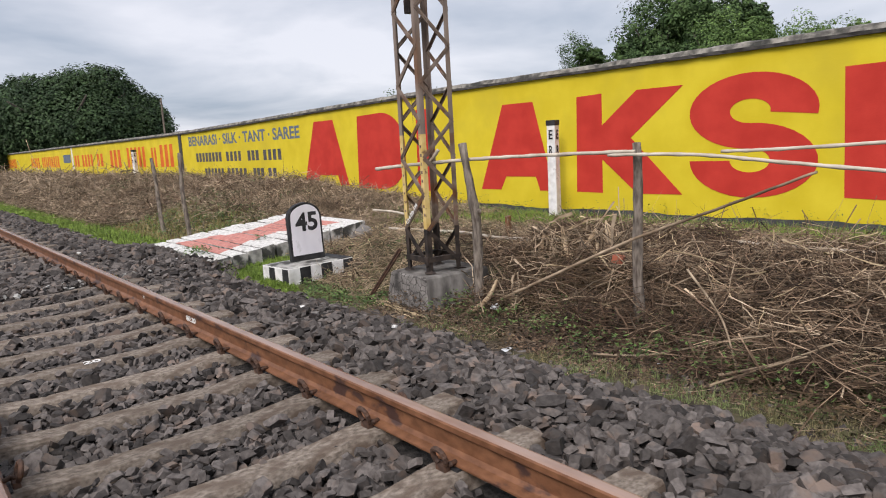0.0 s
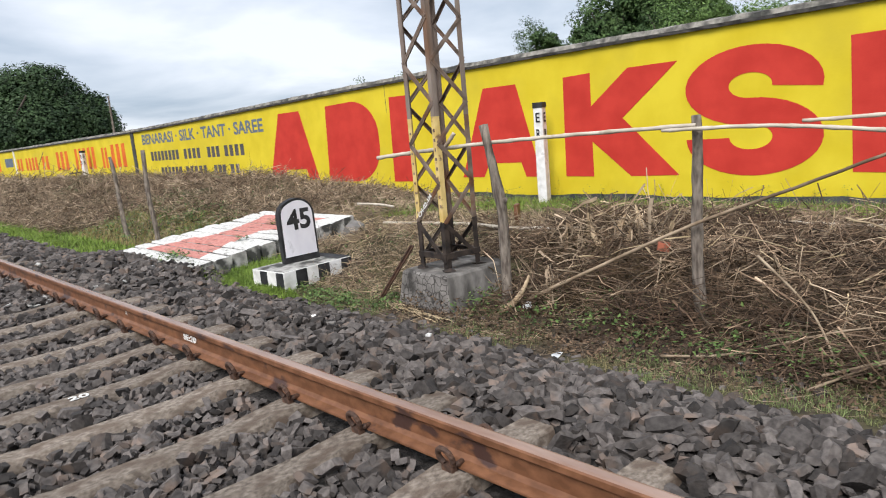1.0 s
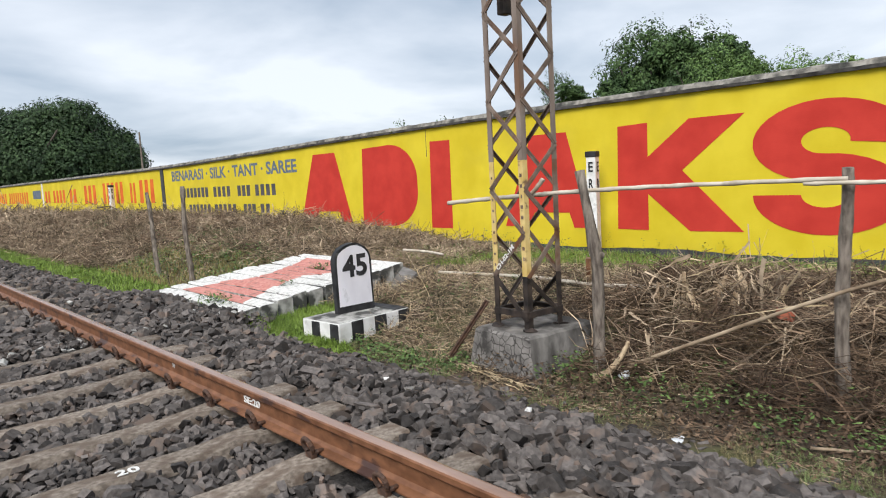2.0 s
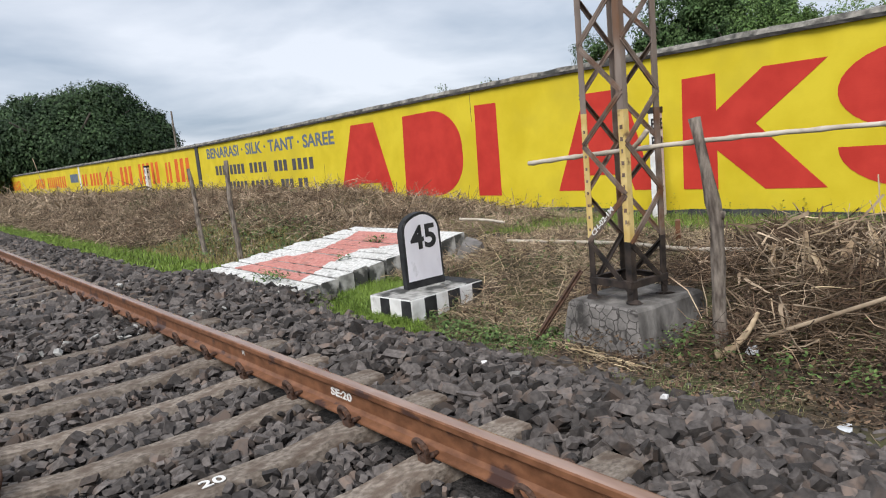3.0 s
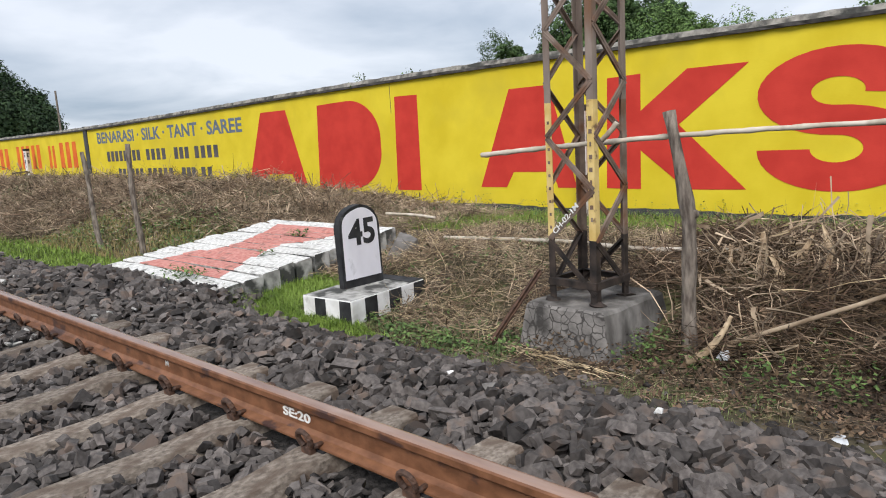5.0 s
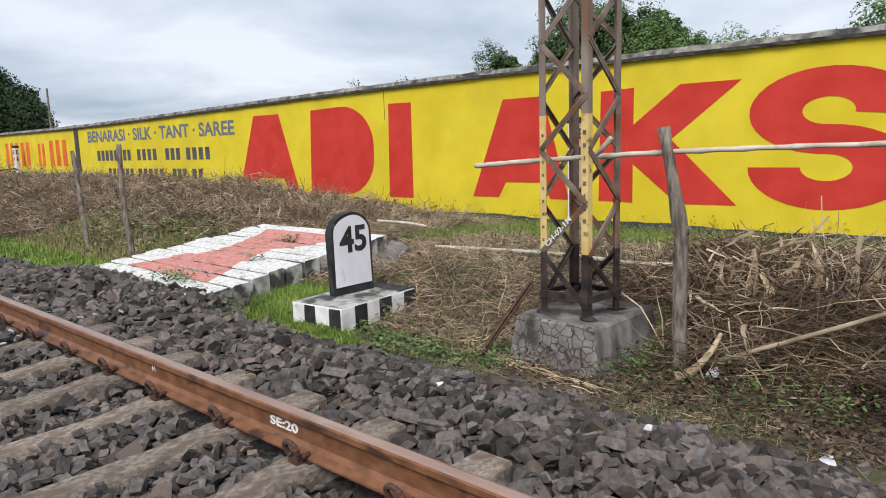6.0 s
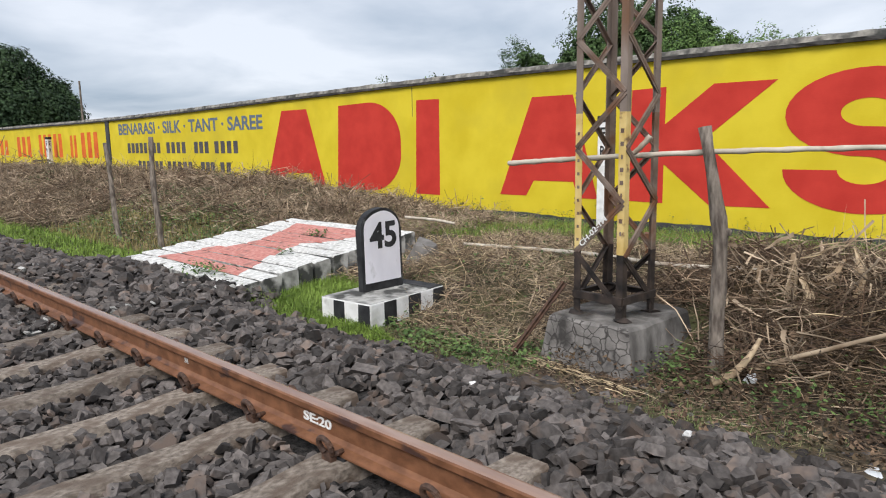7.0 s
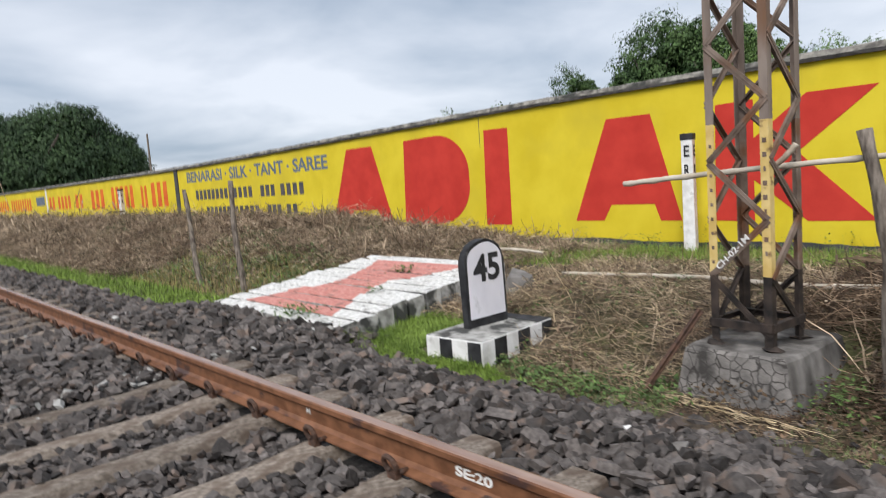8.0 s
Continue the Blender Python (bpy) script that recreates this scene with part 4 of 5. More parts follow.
    tagged(finish(bm_, "earth_strip", M["dark_rust"]), "rusty steel strip leaning from mast to ground", "steel strip")


lattice_mast()


# ---- boundary posts lettered E R ----
def er_post(x, y, z0, top, turn):
    root = thing("boundary_post", pose(x, y, z0, 0, 0, turn), "white concrete boundary post with black top and letters", "post", "boundary posts by the wall")
    h = top - z0
    bm_ = bmesh.new()
    box(bm_, (0, 0, h / 2 - 0.1), (0.20, 0.20, h + 0.2), bevel=0.012, taper=0.94)
    shaft = part("shaft", bm_, M["white"], root)
    bm_ = bmesh.new()
    box(bm_, (0, 0, h - 0.045), (0.215, 0.215, 0.11), bevel=0.014)
    part("cap", bm_, M["black"], root, "black painted top")
    for ang in (0, 90):
        r = pose(0, 0, 0, 0, 0, ang)
        for ch, zz in (("E", h - 0.38), ("R", h - 0.70)):
            lettering("letter", ch, r @ Matrix(((0, 0, -1, -0.103), (-1, 0, 0, 0.045), (0, 1, 0, zz), (0, 0, 0, 1))), 0.09, 0.19, M["black"], shaft, 0.02)


er_post(9.10, 9.57, -0.22, 1.76, 14)
er_post(9.15, 39.2, -0.0, 1.85, 14)


# ---- fence of rough posts and bamboo ----
def fence_post(base, top, r, fork=False, kink=0.0):
    b, t = Vector(base), Vector(top)
    bm_ = bmesh.new()
    pts, rad = [], []
    for i in range(17):
        u = i / 16
        p = b.lerp(t, u) - Vector((0, kink * (1 - abs(u - 0.62) / (0.62 if u < 0.62 else 0.38)), 0)) + Vector((0.018 * math.sin(u * 7 + base[1]), 0.018 * math.cos(u * 6 + base[1]), 0))
        pts.append(p)
        rad.append(r * (1.12 - 0.28 * u + 0.07 * math.sin(u * 21 + base[1]) + (0.34 * math.exp(-((u - 0.66) / 0.035) ** 2) if kink else 0)))
    tube(bm_, pts, rad, 11)
    if fork:
        tube(bm_, [pts[10], pts[10] + Vector((0.01, -0.035, 0.03)), pts[10] + Vector((0.012, -0.045, 0.05))], [r * 0.8, r * 0.7, r * 0.5], 7)
    for v in bm_.verts:
        v.co += Vector((random.uniform(-1, 1), random.uniform(-1, 1), 0)) * 0.0045
    ob = finish(bm_, "fence_post", M["bark"], smooth=True)
    tagged(ob, "rough grey wooden fence post standing in the ground", "fence post", "posts of the rough fence")
    return ob


fence_post((2.56, 4.80, -0.4), (2.565, 4.97, 1.45), 0.047, True, 0.055)
fence_post((2.87, 3.16, -0.4), (2.78, 3.13, 1.39), 0.043)
fence_post((2.82, 15.2, -0.4), (2.79, 15.45, 1.45), 0.043)
fence_post((2.70, 13.38, -0.4), (2.72, 13.5, 1.52), 0.044)


def pole(name, pts, r0, r1, label, material="bamboo", nodes=True, group=""):
    """A bamboo pole or branch through pts, with swollen nodes."""
    bm_ = bmesh.new()
    pts = [Vector(p) for p in pts]
    fine, rad = [], []
    total = len(pts) - 1
    steps = 14 * total
    for i in range(steps + 1):
        u = i / steps * total
        k = min(int(u), total - 1)
        f = u - k
        p0, p1, p2, p3 = pts[max(k - 1, 0)], pts[k], pts[k + 1], pts[min(k + 2, total)]
        p = 0.5 * ((2 * p1) + (p2 - p0) * f + (2 * p0 - 5 * p1 + 4 * p2 - p3) * f * f + (3 * p1 - p0 - 3 * p2 + p3) * f ** 3)
        fine.append(p + Vector((math.sin(i * 0.9), 0, math.cos(i * 1.3))) * r0 * 0.08)
        r = r0 + (r1 - r0) * i / steps
        rad.append(r * (1.22 if nodes and i % 5 == 2 else 1.0))
    tube(bm_, fine, rad, 8)
    ob = finish(bm_, name, M[material], smooth=True)
    return tagged(ob, label, "pole" if nodes else "branch", group)


BL = "pale dry bamboo pole tied along rough fence posts"
pole("bamboo_pole", [(2.64, 6.62, 1.20), (2.66, 6.0, 1.24), (2.615, 4.97, 1.29), (2.68, 4.2, 1.31), (2.72, 3.1, 1.325)], 0.021, 0.015, BL, group="poles of the rough fence")
pole("bamboo_pole", [(2.71, 3.35, 1.30), (2.72, 2.6, 1.29), (2.75, 1.9, 1.22), (2.8, 0.9, 1.12)], 0.014, 0.013, BL, group="poles of the rough fence")
pole("bamboo_pole", [(2.80, 2.42, 1.305), (2.80, 1.9, 1.315), (2.85, 0.8, 1.36)], 0.012, 0.013, BL, group="poles of the rough fence")
pole("leaning_branch", [(2.60, 4.86, -0.20), (2.65, 4.08, 0.17), (2.73, 3.17, 0.60), (2.76, 2.4, 0.90), (2.78, 1.75, 1.16)], 0.0165, 0.010, "long grey brown branch leaning up against the fence post", "twig", False)
pole("bamboo_pole", [(3.9, 8.25, 0.235), (3.9, 6.7, 0.285), (3.95, 5.9, 0.26), (3.98, 5.0, 0.30)], 0.018, 0.02, "pale bamboo rail low over the brush", group="low rails")
pole("bamboo_pole", [(5.2, 10.6, 0.27), (5.2, 10.0, 0.27), (5.15, 9.55, 0.25)], 0.02, 0.018, "short white pole lying on the brush", group="low rails")
pole("bamboo_pole", [(4.6, 3.3, 0.33), (4.6, 2.2, 0.33), (4.6, 0.6, 0.36)], 0.018, 0.016, "pale pole lying on the brush heap", group="low rails")
pole("broken_branch", [(2.55, 5.55, 1.24), (2.52, 5.42, 1.30), (2.54, 5.33, 1.40)], 0.016, 0.02, "pale broken branch stub tied at the mast", "bamboo", False)

# ---- large trees ----


def crown(name, lobes, n, size, material, parent):
    """Leaves in uneven clumps over the outer part of several lobes, facing outwards and up, with a filled core."""
    pts, face = [], []
    for (cx, cy, cz, rx, ry, rz), share in lobes:
        k = int(n * share)
        clumps = max(14, k // 40)
        d = rng.normal(0, 1, (clumps, 3))
        d /= np.linalg.norm(d, axis=1, keepdims=True)
        c = d * rng.uniform(0.74, 1.12, (clumps, 1)) * np.array([rx, ry, rz]) + np.array([cx, cy, cz])
        who = rng.integers(0, clumps, k)
        puff = rng.normal(0, 1, (k, 3))
        puff /= np.linalg.norm(puff, axis=1, keepdims=True)
        r = (rx + rz) * 0.13
        pts.append(c[who] + puff * r * rng.uniform(0.5, 1.0, (k, 1)) * np.array([1, 1, 0.8]))
        face.append(d[who] * 0.5 + puff * 0.9 + rng.normal(0, 0.35, (k, 3)) + np.array([0, 0, 0.45]))
        inner = rng.normal(0, 1, (k // 2, 3))
        inner /= np.linalg.norm(inner, axis=1, keepdims=True)
        pts.append(inner * rng.uniform(0.3, 0.9, (k // 2, 1)) * np.array([rx, ry, rz]) + np.array([cx, cy, cz]))
        face.append(inner + np.array([0, 0, 0.4]))
    p, f = np.concatenate(pts), np.concatenate(face)
    return leaves(name, p, rng.uniform(0.6, 1.3, len(p)) * size, material, parent, 0.0, f)


def tree(at, height, spread, lobes, n, leaf, material, label, group=""):
    root = thing("tree", at, label, "tree", group)
    bm_ = bmesh.new()
    tube(bm_, [(0, 0, -0.6), (0.05, 0, height * 0.2), (-0.1, 0.1, height * 0.42), (0.1, 0, height * 0.7)], [spread * 0.07, spread * 0.055, spread * 0.04, spread * 0.015], 9)
    part("trunk", bm_, M["trunk"], root, smooth=True)
    for i in range(7):
        a = i * 0.9 + 0.3
        b2 = bmesh.new()
        r = spread * random.uniform(0.55, 0.8)
        tube(b2, [(0, 0, height * (0.22 + 0.03 * i)), (r * 0.45 * math.cos(a), r * 0.45 * math.sin(a), height * (0.42 + 0.03 * i)), (r * math.cos(a), r * math.sin(a), height * (0.55 + 0.04 * i))], [spread * 0.03, spread * 0.02, spread * 0.006], 6)
        part("limb", b2, M["trunk"], root, smooth=True)
    crown("crown", lobes, n, leaf, material, root)
    return root


def round_lobes(h, s, count, base=0.45):
    out = [((0, 0, h * 0.62, s * 0.62, s * 0.62, h * 0.30), 0.25)]
    for i in range(count):
        a = i * 2.4
        r = s * (0.35 + 0.35 * ((i * 0.37) % 1))
        zz = h * (base + 0.33 * (((i + 1) * 0.618) % 1))
        q = s * (0.26 + 0.14 * ((i * 0.53) % 1))
        out.append(((r * math.cos(a), r * math.sin(a), zz, q, q, q * 0.75), 0.75 / count))
    return out


big = [((0, 0, 5.0, 9.3, 7, 4.4), 0.30), ((3.2, 0, 9.3, 4.6, 4, 2.7), 0.13), ((-1.8, 1, 8.5, 4.6, 4, 2.5), 0.12), ((8.0, 0, 4.6, 3.4, 4, 3.5), 0.12), ((7.2, 0, 7.2, 3.5, 3, 2.3), 0.08), ((-6, 0, 6.2, 4.6, 4, 3.4), 0.13), ((-9.5, 0, 4.0, 4.6, 4, 3.6), 0.08), ((1, -4, 4, 7, 3, 3.2), 0.06)]
tree((16.0, 88, -0.3), 11.2, 11, big, 120000, 0.34, M["leaf_dark"], "broad dark green tree with a dense round crown")
tree((58.4, 49.2, -0.3), 13.0, 3.6, round_lobes(13.0, 3.6, 9), 20000, 0.20, M["leaf"], "small dark green tree behind the boundary wall", "trees behind the wall")
tree((55.5, 37.0, -0.3), 15.6, 5.8, round_lobes(15.6, 5.8, 14), 34000, 0.28, M["leaf"], "tall dark green tree behind the boundary wall", "trees behind the wall")
tree((56.0, 32.0, -0.3), 14.4, 4.8, round_lobes(14.4, 4.8, 12), 22000, 0.27, M["leaf"], "dark green tree behind the boundary wall", "trees behind the wall")
tree((36.0, 20.3, -0.3), 8.6, 3.1, round_lobes(8.6, 3.1, 11), 20000, 0.13, M["leaf_light"], "light green bushy tree behind the boundary wall", "trees behind the wall")
tree((37.4, 17.2, -0.3), 8.0, 2.8, round_lobes(8.0, 2.8, 11), 15000, 0.13, M["leaf_light"], "light green bushy tree behind the boundary wall", "trees behind the wall")
tree((38.4, 15.0, -0.3), 8.5, 1.3, round_lobes(8.5, 1.3, 8), 2600, 0.13, M["leaf_light"], "light green feathery tree behind the boundary wall", "trees behind the wall")
tree((55, 12.0, -0.3), 12.5, 5.2, round_lobes(12.5, 5.2, 12), 18000, 0.26, M["leaf_light"], "tall light green tree behind the boundary wall", "trees behind the wall")
bm = bmesh.new()
tube(bm, [(12.8, 45, -0.5), (12.8, 45, 3), (12.8, 45, 5.0)], [0.07, 0.06, 0.05], 8)
tagged(finish(bm, "distant_pole", M["bark"]), "thin grey pole standing behind the wall", "pole")

# ---- brush, twigs, grass and weeds ----


def litter(n, x0, x1, y0, y1):
    p = np.stack([rng.uniform(x0, x1, n), rng.uniform(y0, y1, n)], 1)
    return p


def brush(name, p, h, length, radius, material, label, lift=0.0, upright=0.25, bend=0.16):
    n = len(p)
    z = ground_z(p[:, 0], p[:, 1]) + rng.uniform(0, 1, n) ** 1.5 * h + lift
    d = rng.normal(0, 1, (n, 3))
    d[:, 2] *= upright
    start = np.stack([p[:, 0], p[:, 1], z], 1)
    L = length * rng.lognormal(0, 0.45, n)
    ob = stems(name, start - d / np.linalg.norm(d, axis=1, keepdims=True) * L[:, None] * 0.5, d, L, radius * rng.lognormal(0, 0.4, n), rng.normal(0, bend, n), material)
    return tagged(ob, label, "brush", kind="stuff")


def dead_leaves(p, h, size, material, label):
    n = len(p)
    c = np.stack([p[:, 0], p[:, 1], ground_z(p[:, 0], p[:, 1]) + rng.uniform(0, 1, n) ** 1.4 * h], 1)
    return tagged(leaves("dead_leaves", c, size * rng.uniform(0.5, 1.5, n), M[material], None, 0.4), label, "leaf litter", kind="stuff")


p = litter(14000, 2.05, 5.8, -1.5, 5.7)
p = p[~((p[:, 0] < 3.25) & (p[:, 1] > 5.0))]
p = p[p[:, 0] > 2.42 + 0.16 * wob(p[:, 1], p[:, 1], 1.7) - 0.2 * smooth01(3.2, 2.2, p[:, 1])]
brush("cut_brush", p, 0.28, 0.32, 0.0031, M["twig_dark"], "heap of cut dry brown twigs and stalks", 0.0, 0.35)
p = litter(15000, 2.05, 5.8, -1.5, 5.7)
p = p[~((p[:, 0] < 3.25) & (p[:, 1] > 5.0))]
p = p[p[:, 0] > 2.42 + 0.16 * wob(p[:, 1], p[:, 1], 1.7) - 0.2 * smooth01(3.2, 2.2, p[:, 1])]
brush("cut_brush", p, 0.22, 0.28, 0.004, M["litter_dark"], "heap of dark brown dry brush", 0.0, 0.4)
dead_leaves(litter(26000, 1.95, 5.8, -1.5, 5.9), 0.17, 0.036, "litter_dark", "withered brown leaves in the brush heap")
p = litter(2500, 2.55, 5.4, -1.0, 4.95)
brush("thick_twigs", p, 0.29, 0.29, 0.0043, M["twig"], "thick brown sticks lying on the brush heap", 0.02, 0.45, 0.06)
p = litter(190, 2.7, 5.4, -1.0, 4.95)
brush("thick_twigs", p, 0.33, 0.36, 0.006, M["straw"], "pale thick sticks lying on the brush heap", 0.02, 0.4, 0.06)
p = np.concatenate([rng.normal((3.9, 4.55), (0.30, 0.5), (280, 2)), rng.normal((2.75, 4.7), (0.14, 0.25), (40, 2))])
brush("splintered_sticks", p, 0.30, 0.26, 0.0065, M["twig"], "splintered pale sticks on top of the brush", 0.08, 0.9, 0.08)
p = litter(10000, 2.05, 6.2, 5.8, 9.4)
p = p[(p[:, 0] > 2.75) | ((p[:, 1] > 6.15) & (p[:, 1] < 7.4))]
p = p[~((np.abs(p[:, 0] - 2.6) < 0.5) & (np.abs(p[:, 1] - 5.65) < 0.5))]
p = p[~((p[:, 0] < 2.78) & (p[:, 1] > 7.4) & (p[:, 1] < 8.2))]
brush("dry_weeds", p, 0.12, 0.22, 0.0026, M["twig"], "matted straw coloured dry weeds", 0.0, 0.45)
brush("dry_weeds", p[::3] + 0.03, 0.13, 0.22, 0.0024, M["straw"], "matted straw coloured dry weeds", 0.01, 0.5)
brush("dry_weeds", p[::2] + 0.05, 0.12, 0.22, 0.003, M["twig_red"], "matted brown dry weeds", 0.0, 0.45)
p = litter(27000, 2.3, 8.7, 11.6, 34)
p = p[(p[:, 0] > 3.9 + 0.5 * wob(p[:, 1], p[:, 1] * 0.5)) | (p[:, 1] > 18)]
brush("bank_brush", p, 0.23, 0.42, 0.0055, M["twig"], "bank overgrown with dry brown brush", 0.0, 0.5)
p = litter(17000, 2.3, 8.7, 11.8, 36)
p = p[(p[:, 0] > 3.9 + 0.5 * wob(p[:, 1], p[:, 1] * 0.5)) | (p[:, 1] > 18)]
brush("bank_brush", p, 0.22, 0.38, 0.0055, M["twig_red"], "bank overgrown with dry reddish brown brush", 0.0, 0.5)
dead_leaves(litter(12000, 2.8, 8.6, 11.8, 34), 0.20, 0.07, "twig", "withered brown leaves on the bank")
p = litter(9000, 2.4, 8.6, 34, 75)
brush("bank_brush", p, 0.3, 0.9, 0.014, M["twig"], "far bank of dry brown brush", 0.0, 0.5)
p = litter(6000, 5.0, 8.6, 10.4, 14.5)
brush("bank_brush", p, 0.13, 0.36, 0.004, M["twig"], "dry brown brush before the wall", 0.0, 0.5)
p = litter(1500, 4.5, 8.2, 12, 32)
brush("brush_stalks", p, 0.30, 0.40, 0.004, M["twig"], "pale stalks rising from the bank brush", 0.08, 1.2)


def grass(name, p, h, w, material, label, zf=ground_z, lean=0.7):
    n = len(p)
    base = np.stack([p[:, 0], p[:, 1], zf(p[:, 0], p[:, 1]) - 0.01], 1)
    ob = blades(name, base, h * rng.lognormal(0, 0.35, n), w * rng.uniform(0.7, 1.4, n), np.abs(rng.normal(0, lean, n)), material)
    if label:
        tagged(ob, label, "grass", kind="stuff")
    return ob


def strip(n, xa, xb, y0, y1):
    y = rng.uniform(y0, y1, n)
    x = rng.uniform(0, 1, n)
    lo = xa + 0.12 * wob(y, y * 0.7, 1.4)
    return np.stack([lo + x * (xb - xa), y], 1)


def low_z(x, y):
    return np.maximum(ground_z(x, y), ballast_z(x, y) - 0.03)


p = strip(22000, 1.75, 2.2, 0.2, 7.4)
keep = (rng.uniform(0, 1, len(p)) < 0.08 + 0.30 * wob(p[:, 0], p[:, 1], 1.5)) | (p[:, 1] > 5.9) | ((p[:, 1] < 3.5) & (rng.uniform(0, 1, len(p)) < 0.75))
p = p[keep & ~((np.abs(p[:, 0] - 2.6) < 0.48) & (np.abs(p[:, 1] - 5.63) < 0.48))]
grass("verge_grass", p, 0.036, 0.0042, M["grass_soft"], "short green grass along the ballast toe", low_z)
p = strip(13000, 1.5, 2.9, 8.2, 9.3)
p = p[~((p[:, 0] > 1.78) & (p[:, 1] < 8.25))]
grass("verge_grass", p, 0.06, 0.006, M["grass"], "bright green grass beside the painted slabs", low_z)
p = strip(6500, 1.50, 1.80, 7.0, 8.4)
grass("verge_grass", p, 0.048, 0.006, M["grass"], "green grass tuft by the marker stone", low_z)
p = strip(19000, 1.35, 2.45, 12.4, 34)
grass("verge_grass", p, 0.09, 0.013, M["grass"], "bright green grass strip along the track", low_z)
p = strip(7000, 1.3, 2.4, 34, 75)
grass("verge_grass", p, 0.11, 0.03, M["grass"], "bright green grass strip along the track", low_z)
p = litter(34000, 5.6, 9.5, -1, 13)
grass("wall_grass", p, 0.10, 0.007, M["grass"], "green and yellow grass in front of the wall")
p = litter(9000, 4.6, 9.5, -1, 14)
grass("wall_grass", p, 0.09, 0.007, M["grass_dry"], "dry grass in front of the wall")
p = litter(900, 2.4, 4.4, 11.9, 18)
grass("bank_grass", p, 0.11, 0.009, M["grass"], "green grass at the foot of the bank")
p = litter(9000, 2.4, 4.4, 11.9, 18)
grass("bank_grass", p, 0.10, 0.008, M["grass_dry"], "dry grass at the foot of the bank")


def weeds(p, h, size, label, material="weed"):
    n = len(p)
    c = np.stack([p[:, 0], p[:, 1], low_z(p[:, 0], p[:, 1]) + rng.uniform(0.01, 1, n) * h], 1)
    ob = leaves("weeds", c, size * rng.uniform(0.6, 1.4, n), M[material], None, 0.6)
    return tagged(ob, label, "weeds", kind="stuff")


def tufts(count, x0, x1, y0, y1, per, r):
    c = litter(count, x0, x1, y0, y1)
    return np.repeat(c, per, axis=0) + rng.normal(0, r, (count * per, 2))


weeds(tufts(80, 2.1, 2.8, 0.6, 5.2, 24, 0.08), 0.20, 0.036, "small green weeds at the edge of the brush heap")
weeds(tufts(55, 1.75, 2.5, 5.9, 7.6, 24, 0.06), 0.10, 0.04, "low pale green weeds by the footing")
weeds(tufts(60, 2.8, 4.6, 5.9, 9.0, 16, 0.07), 0.16, 0.035, "green weeds among dry grass")
weeds(tufts(90, 5.6, 9.4, -0.5, 13, 22, 0.08), 0.24, 0.045, "green weeds along the foot of the wall")
weeds(tufts(120, 2.5, 4.4, 12.0, 17.5, 26, 0.14), 0.26, 0.05, "leafy green weeds on the bank")
weeds(tufts(60, 4.0, 8.8, 12, 30, 20, 0.15), 0.42, 0.06, "scattered green weeds on the brush bank")
weeds(tufts(24, 9.38, 9.52, -0.5, 14, 14, 0.05), 0.32, 0.04, "thin weeds growing against the wall")
p = strip(900, 1.8, 2.45, 0.3, 7.2)[:900]
z = low_z(p[:, 0], p[:, 1])
d = rng.normal(0, 1, (900, 3)) * np.array([1, 1, 0.12])
tagged(stems("dry_stems", np.stack([p[:, 0], p[:, 1], z + 0.02], 1), d, rng.uniform(0.08, 0.3, 900), rng.uniform(0.0012, 0.0024, 900), rng.normal(0, 0.1, 900), M["twig"]), "dry straw stems strewn along the ballast toe", "brush", kind="stuff")
dead_leaves(strip(5000, 1.85, 2.5, 0.2, 7.4), 0.03, 0.035, "twig_red", "dead leaves along the ballast toe")
tp = strip(1500, 1.85, 2.35, 0.0, 7.2)
stones("scattered_stones", tp, stone_size(len(tp)) * 0.55, 0.02, M["stone"], ballast)["kind"] = "stuff"
# a wisp of straw lying along the foot of the ballast by the footing
k = 46
u = rng.uniform(0, 1, k)
sx, sy = 2.14 - 0.13 * u + rng.normal(0, 0.03, k), 6.05 - 0.80 * u + rng.normal(0, 0.05, k)
d = np.stack([-0.13 + rng.normal(0, 0.06, k), np.full(k, -0.8), rng.normal(0, 0.05, k)], 1)
tagged(stems("straw_wisp", np.stack([sx, sy, low_z(sx, sy) + 0.03], 1), d, rng.uniform(0.15, 0.42, k), rng.uniform(0.0018, 0.004, k), rng.normal(0, 0.08, k), M["straw"]), "wisp of pale straw lying beside the ballast", "straw", kind="stuff")
# slab weeds
sw = np.concatenate([rng.normal((1.62, 9.9), (0.08, 0.25), (160, 2)), rng.normal((3.5, 10.5), (0.06, 0.1), (60, 2)), rng.normal((2.6, 9.9), (0.05, 0.08), (30, 2))])
c = np.stack([sw[:, 0], sw[:, 1], 0.06 + 0.067 * (sw[:, 0] - 1.55) + rng.uniform(0.0, 0.08, len(sw))], 1)
tagged(leaves("weeds", c, rng.uniform(0.03, 0.07, len(sw)), M["weed"], None, 0.5), "green weeds growing between painted slabs", "weeds", kind="stuff")
# plants on the coping
cp = np.concatenate([rng.normal((WX + 0.1, 16.1, 2.85), (0.1, 0.12, 0.08), (70, 3)), rng.normal((WX + 0.1, 14.3, 2.82), (0.08, 0.10, 0.05), (26, 3))])
tagged(leaves("coping_plant", cp, rng.uniform(0.04, 0.09, len(cp)), M["weed"]), "small plants growing on the wall coping", "plants", kind="stuff")

# ---- small loose things ----


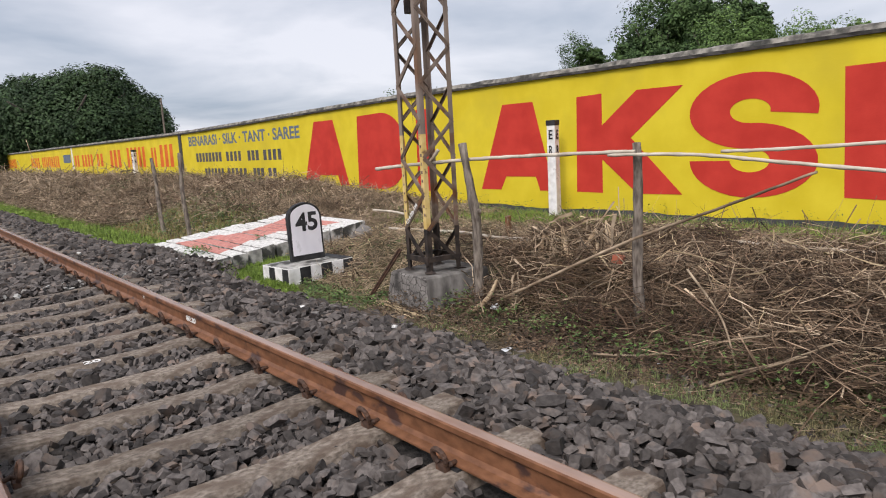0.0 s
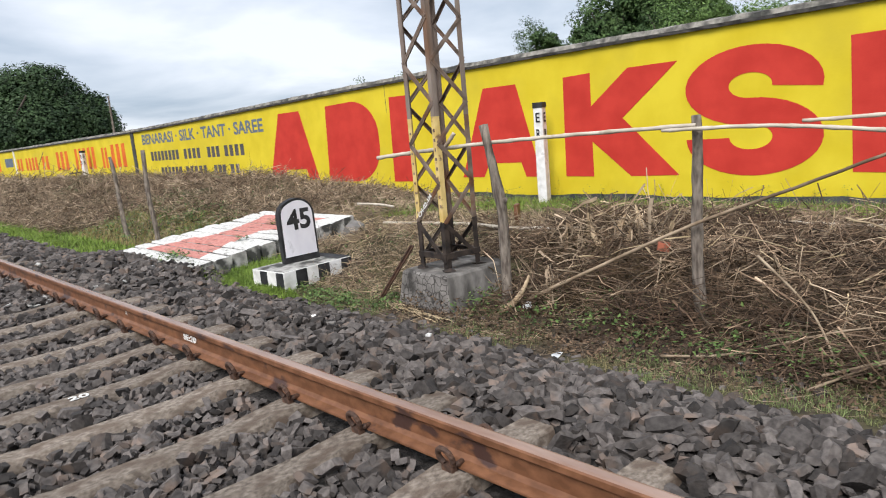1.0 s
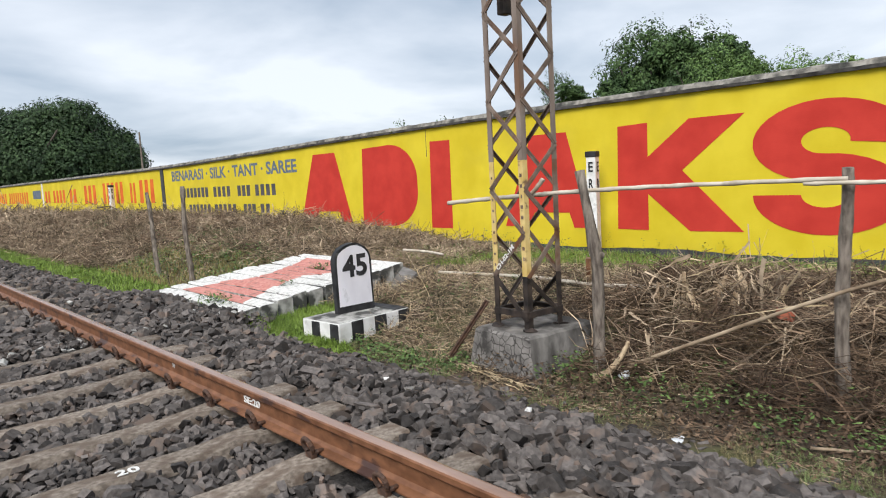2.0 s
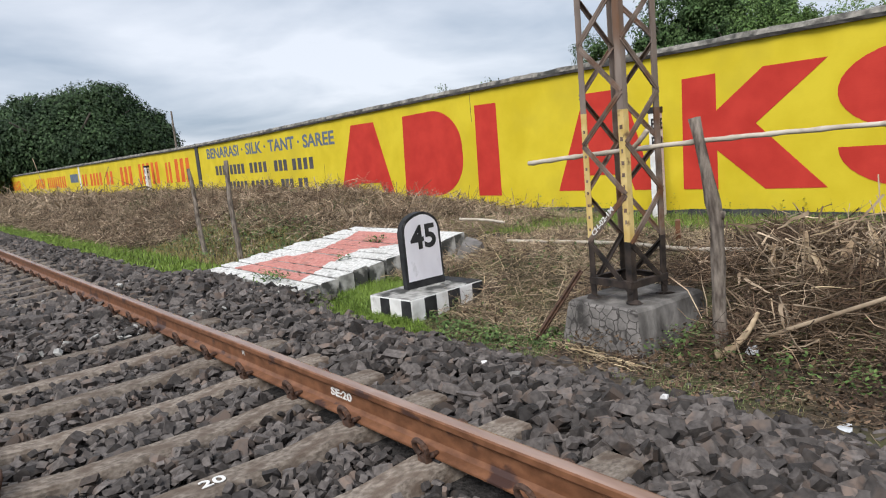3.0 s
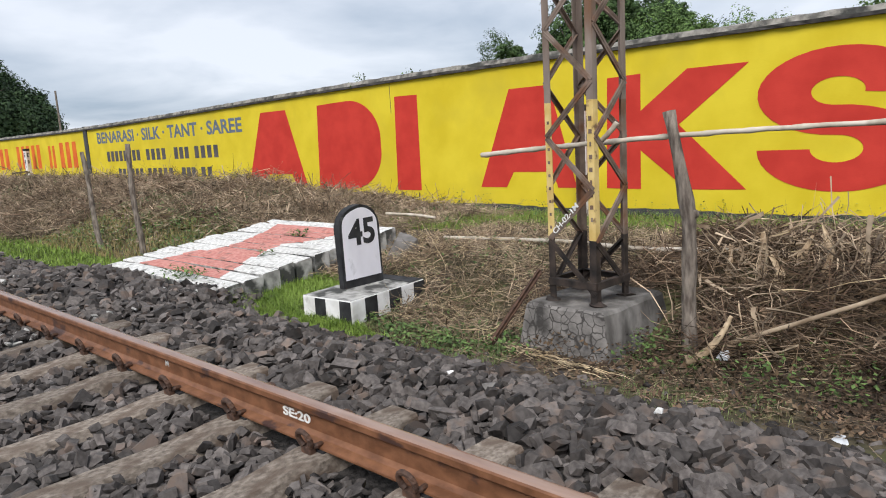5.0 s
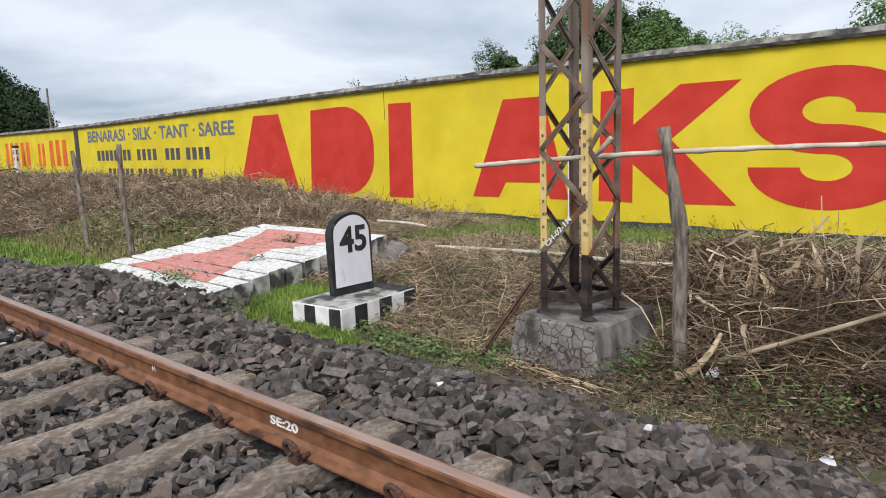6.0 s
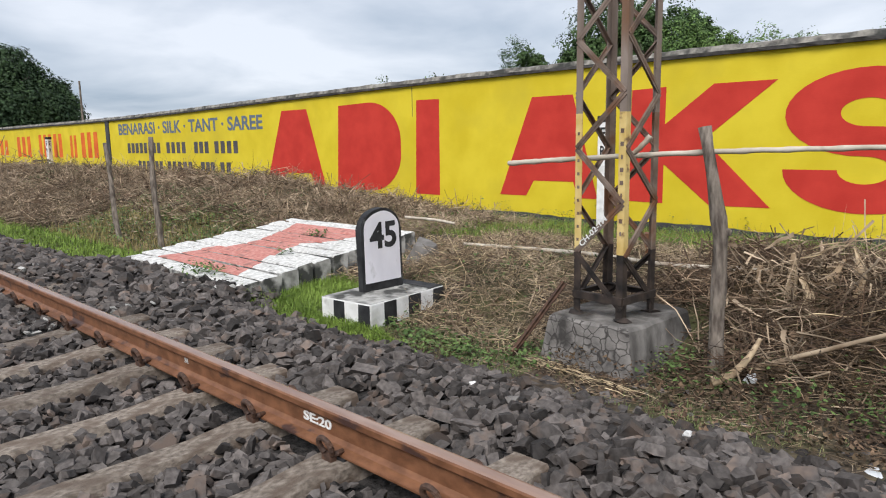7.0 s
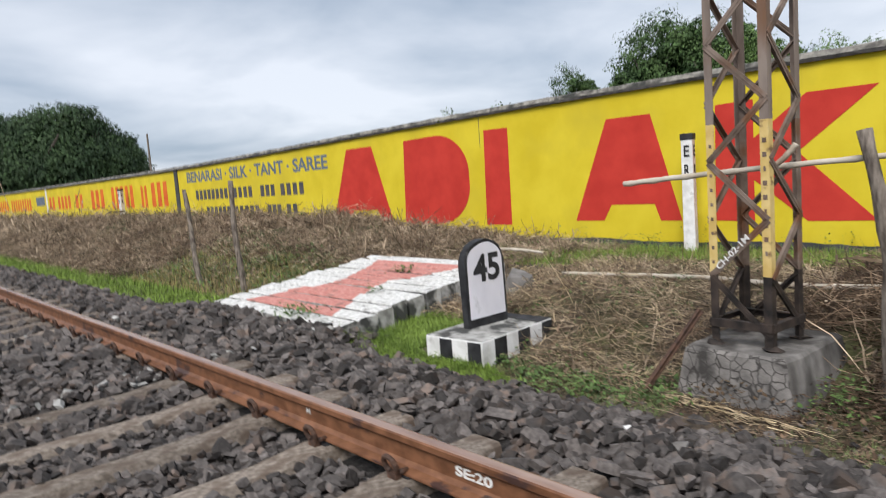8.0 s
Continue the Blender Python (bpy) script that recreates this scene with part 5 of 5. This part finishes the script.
def lump(name, at, size, material, label, category, seed=1, turn=0.0, tilt=0.0):
    r = random.Random(seed)
    bm_ = bmesh.new()
    for _ in range(22):
        bm_.verts.new((r.uniform(-0.5, 0.5) * size[0], r.uniform(-0.5, 0.5) * size[1], r.uniform(-0.5, 0.5) * size[2]))
    res = bmesh.ops.convex_hull(bm_, input=bm_.verts)
    bmesh.ops.delete(bm_, geom=[g for g in res["geom_interior"] if isinstance(g, bmesh.types.BMVert)], context="VERTS")
    ob = finish(bm_, name, M[material])
    ob.matrix_world = pose(*at, tilt, 0, turn)
    return tagged(ob, label, category)


lump("boulder", (3.75, 8.75, 0.02), (0.42, 0.4, 0.5), "rock", "broken grey stone block beside the marker stone", "stone", 3, 20)
lump("plastic_bag", (1.87, 3.74, -0.24), (0.13, 0.16, 0.035), "plastic", "crumpled white plastic bag on the ground", "litter", 5)
lump("plastic_scrap", (2.35, 2.62, -0.24), (0.07, 0.09, 0.05), "plastic", "white plastic scrap in the brush", "litter", 6)
lump("plastic_scrap", (2.55, 4.60, -0.13), (0.10, 0.09, 0.06), "plastic", "white plastic scrap at the post's foot", "litter", 7)
lump("pale_stone", (1.22, 4.42, -0.01), (0.05, 0.045, 0.035), "white", "single white stone lying on the ballast", "stone", 8)
lump("pale_stone", (1.0, 5.6, 0.02), (0.05, 0.045, 0.035), "white", "single white stone lying on the ballast", "stone", 9)
lump("tan_stone", (0.95, 5.28, 0.015), (0.075, 0.07, 0.06), "rock", "single tan stone lying on the ballast", "stone", 10)
bm = bmesh.new()
box(bm, (0, 0, 0), (0.21, 0.10, 0.07), bevel=0.008)
ob = finish(bm, "loose_brick", M["brick"])
ob.matrix_world = pose(3.3, 3.70, 0.31, 12, 6, 30)
tagged(ob, "broken red brick lying on the brush heap", "brick")
bm = bmesh.new()
box(bm, (0, 0, 0), (0.14, 0.05, 0.62), bevel=0.006)
ob = finish(bm, "rusty_stub", M["rust"])
ob.matrix_world = pose(4.5, 6.34, 0.14, 0, 0, 30)
tagged(ob, "short rusty steel stub standing in the ground", "steel stub")
pole("split_wood", [(2.42, 4.80, -0.17), (2.46, 4.69, -0.11), (2.51, 4.60, 0.02), (2.54, 4.55, 0.14)], 0.036, 0.012, "pale split piece of wood leaning in the brush", "wood_fresh", False)
for pts in ([(2.15, 3.1, -0.2), (2.3, 2.7, -0.16), (2.5, 2.2, 0.0), (2.6, 1.95, 0.06)], [(2.2, 2.1, -0.15), (2.4, 1.8, -0.05), (2.5, 1.5, 0.12)], [(2.9, 2.75, 0.38), (2.6, 2.3, 0.12), (2.35, 2.05, -0.16)],
            [(2.1, 2.15, -0.22), (2.3, 1.9, -0.1), (2.35, 1.6, 0.05)], [(3.6, 4.3, 0.15), (3.55, 4.1, 0.3), (3.5, 4.05, 0.5)], [(3.9, 4.9, 0.2), (3.85, 4.85, 0.4), (3.8, 4.8, 0.58)], [(3.6, 4.9, 0.2), (3.6, 4.85, 0.38), (3.5, 4.9, 0.5)]):
    pole("broken_branch", pts, 0.010, 0.005, "pale broken branch lying in the brush", "twig", False, "broken branches in the brush")
for x, y, h in ((3.75, 4.75, 0.26), (4.0, 4.35, 0.30), (4.1, 3.9, 0.22), (3.95, 5.1, 0.2), (4.2, 4.6, 0.22), (3.85, 4.5, 0.24), (4.05, 4.15, 0.2), (3.7, 4.3, 0.22), (3.6, 4.95, 0.2), (3.9, 4.0, 0.24), (3.65, 4.6, 0.25)):
    bm = bmesh.new()
    z0, h = float(ground_z(x, y)), h * random.uniform(0.8, 1.4)
    tube(bm, [(x, y, z0 - 0.1), (x + 0.02, y, z0 + h * 0.5), (x + random.uniform(-0.08, 0.08), y + random.uniform(-0.08, 0.08), z0 + h)], [0.045, 0.03, 0.007], 8)
    for v in bm.verts:
        v.co += Vector((random.uniform(-1, 1), random.uniform(-1, 1), random.uniform(-1, 1))) * 0.017
    tagged(finish(bm, "cut_stump", M["wood_fresh"]), "hacked pale brown stump in the brush heap", "stump", "stumps in the brush heap")

# ---- single stones of the ballast nearest the path ----
stone_meshes = []
for sv, sf in SHAPES:
    me = bpy.data.meshes.new("stone")
    me.from_pydata([tuple(q) for q in sv], [], [tuple(int(i) for i in q) for q in sf])
    me.materials.append(M["stone_part"])
    stone_meshes.append(me)
for i, (x, y) in enumerate(singles):
    ob = new("stone", stone_meshes[i % len(stone_meshes)])
    ob.parent = ballast
    s = float(stone_size(1)[0])
    ob.matrix_basis = pose(float(x), float(y), float(ballast_z(x, y)) + random.uniform(-0.02, 0.01), random.uniform(0, 360), random.uniform(-40, 40), random.uniform(0, 360)) @ Matrix.Diagonal((s, s, s, 1))
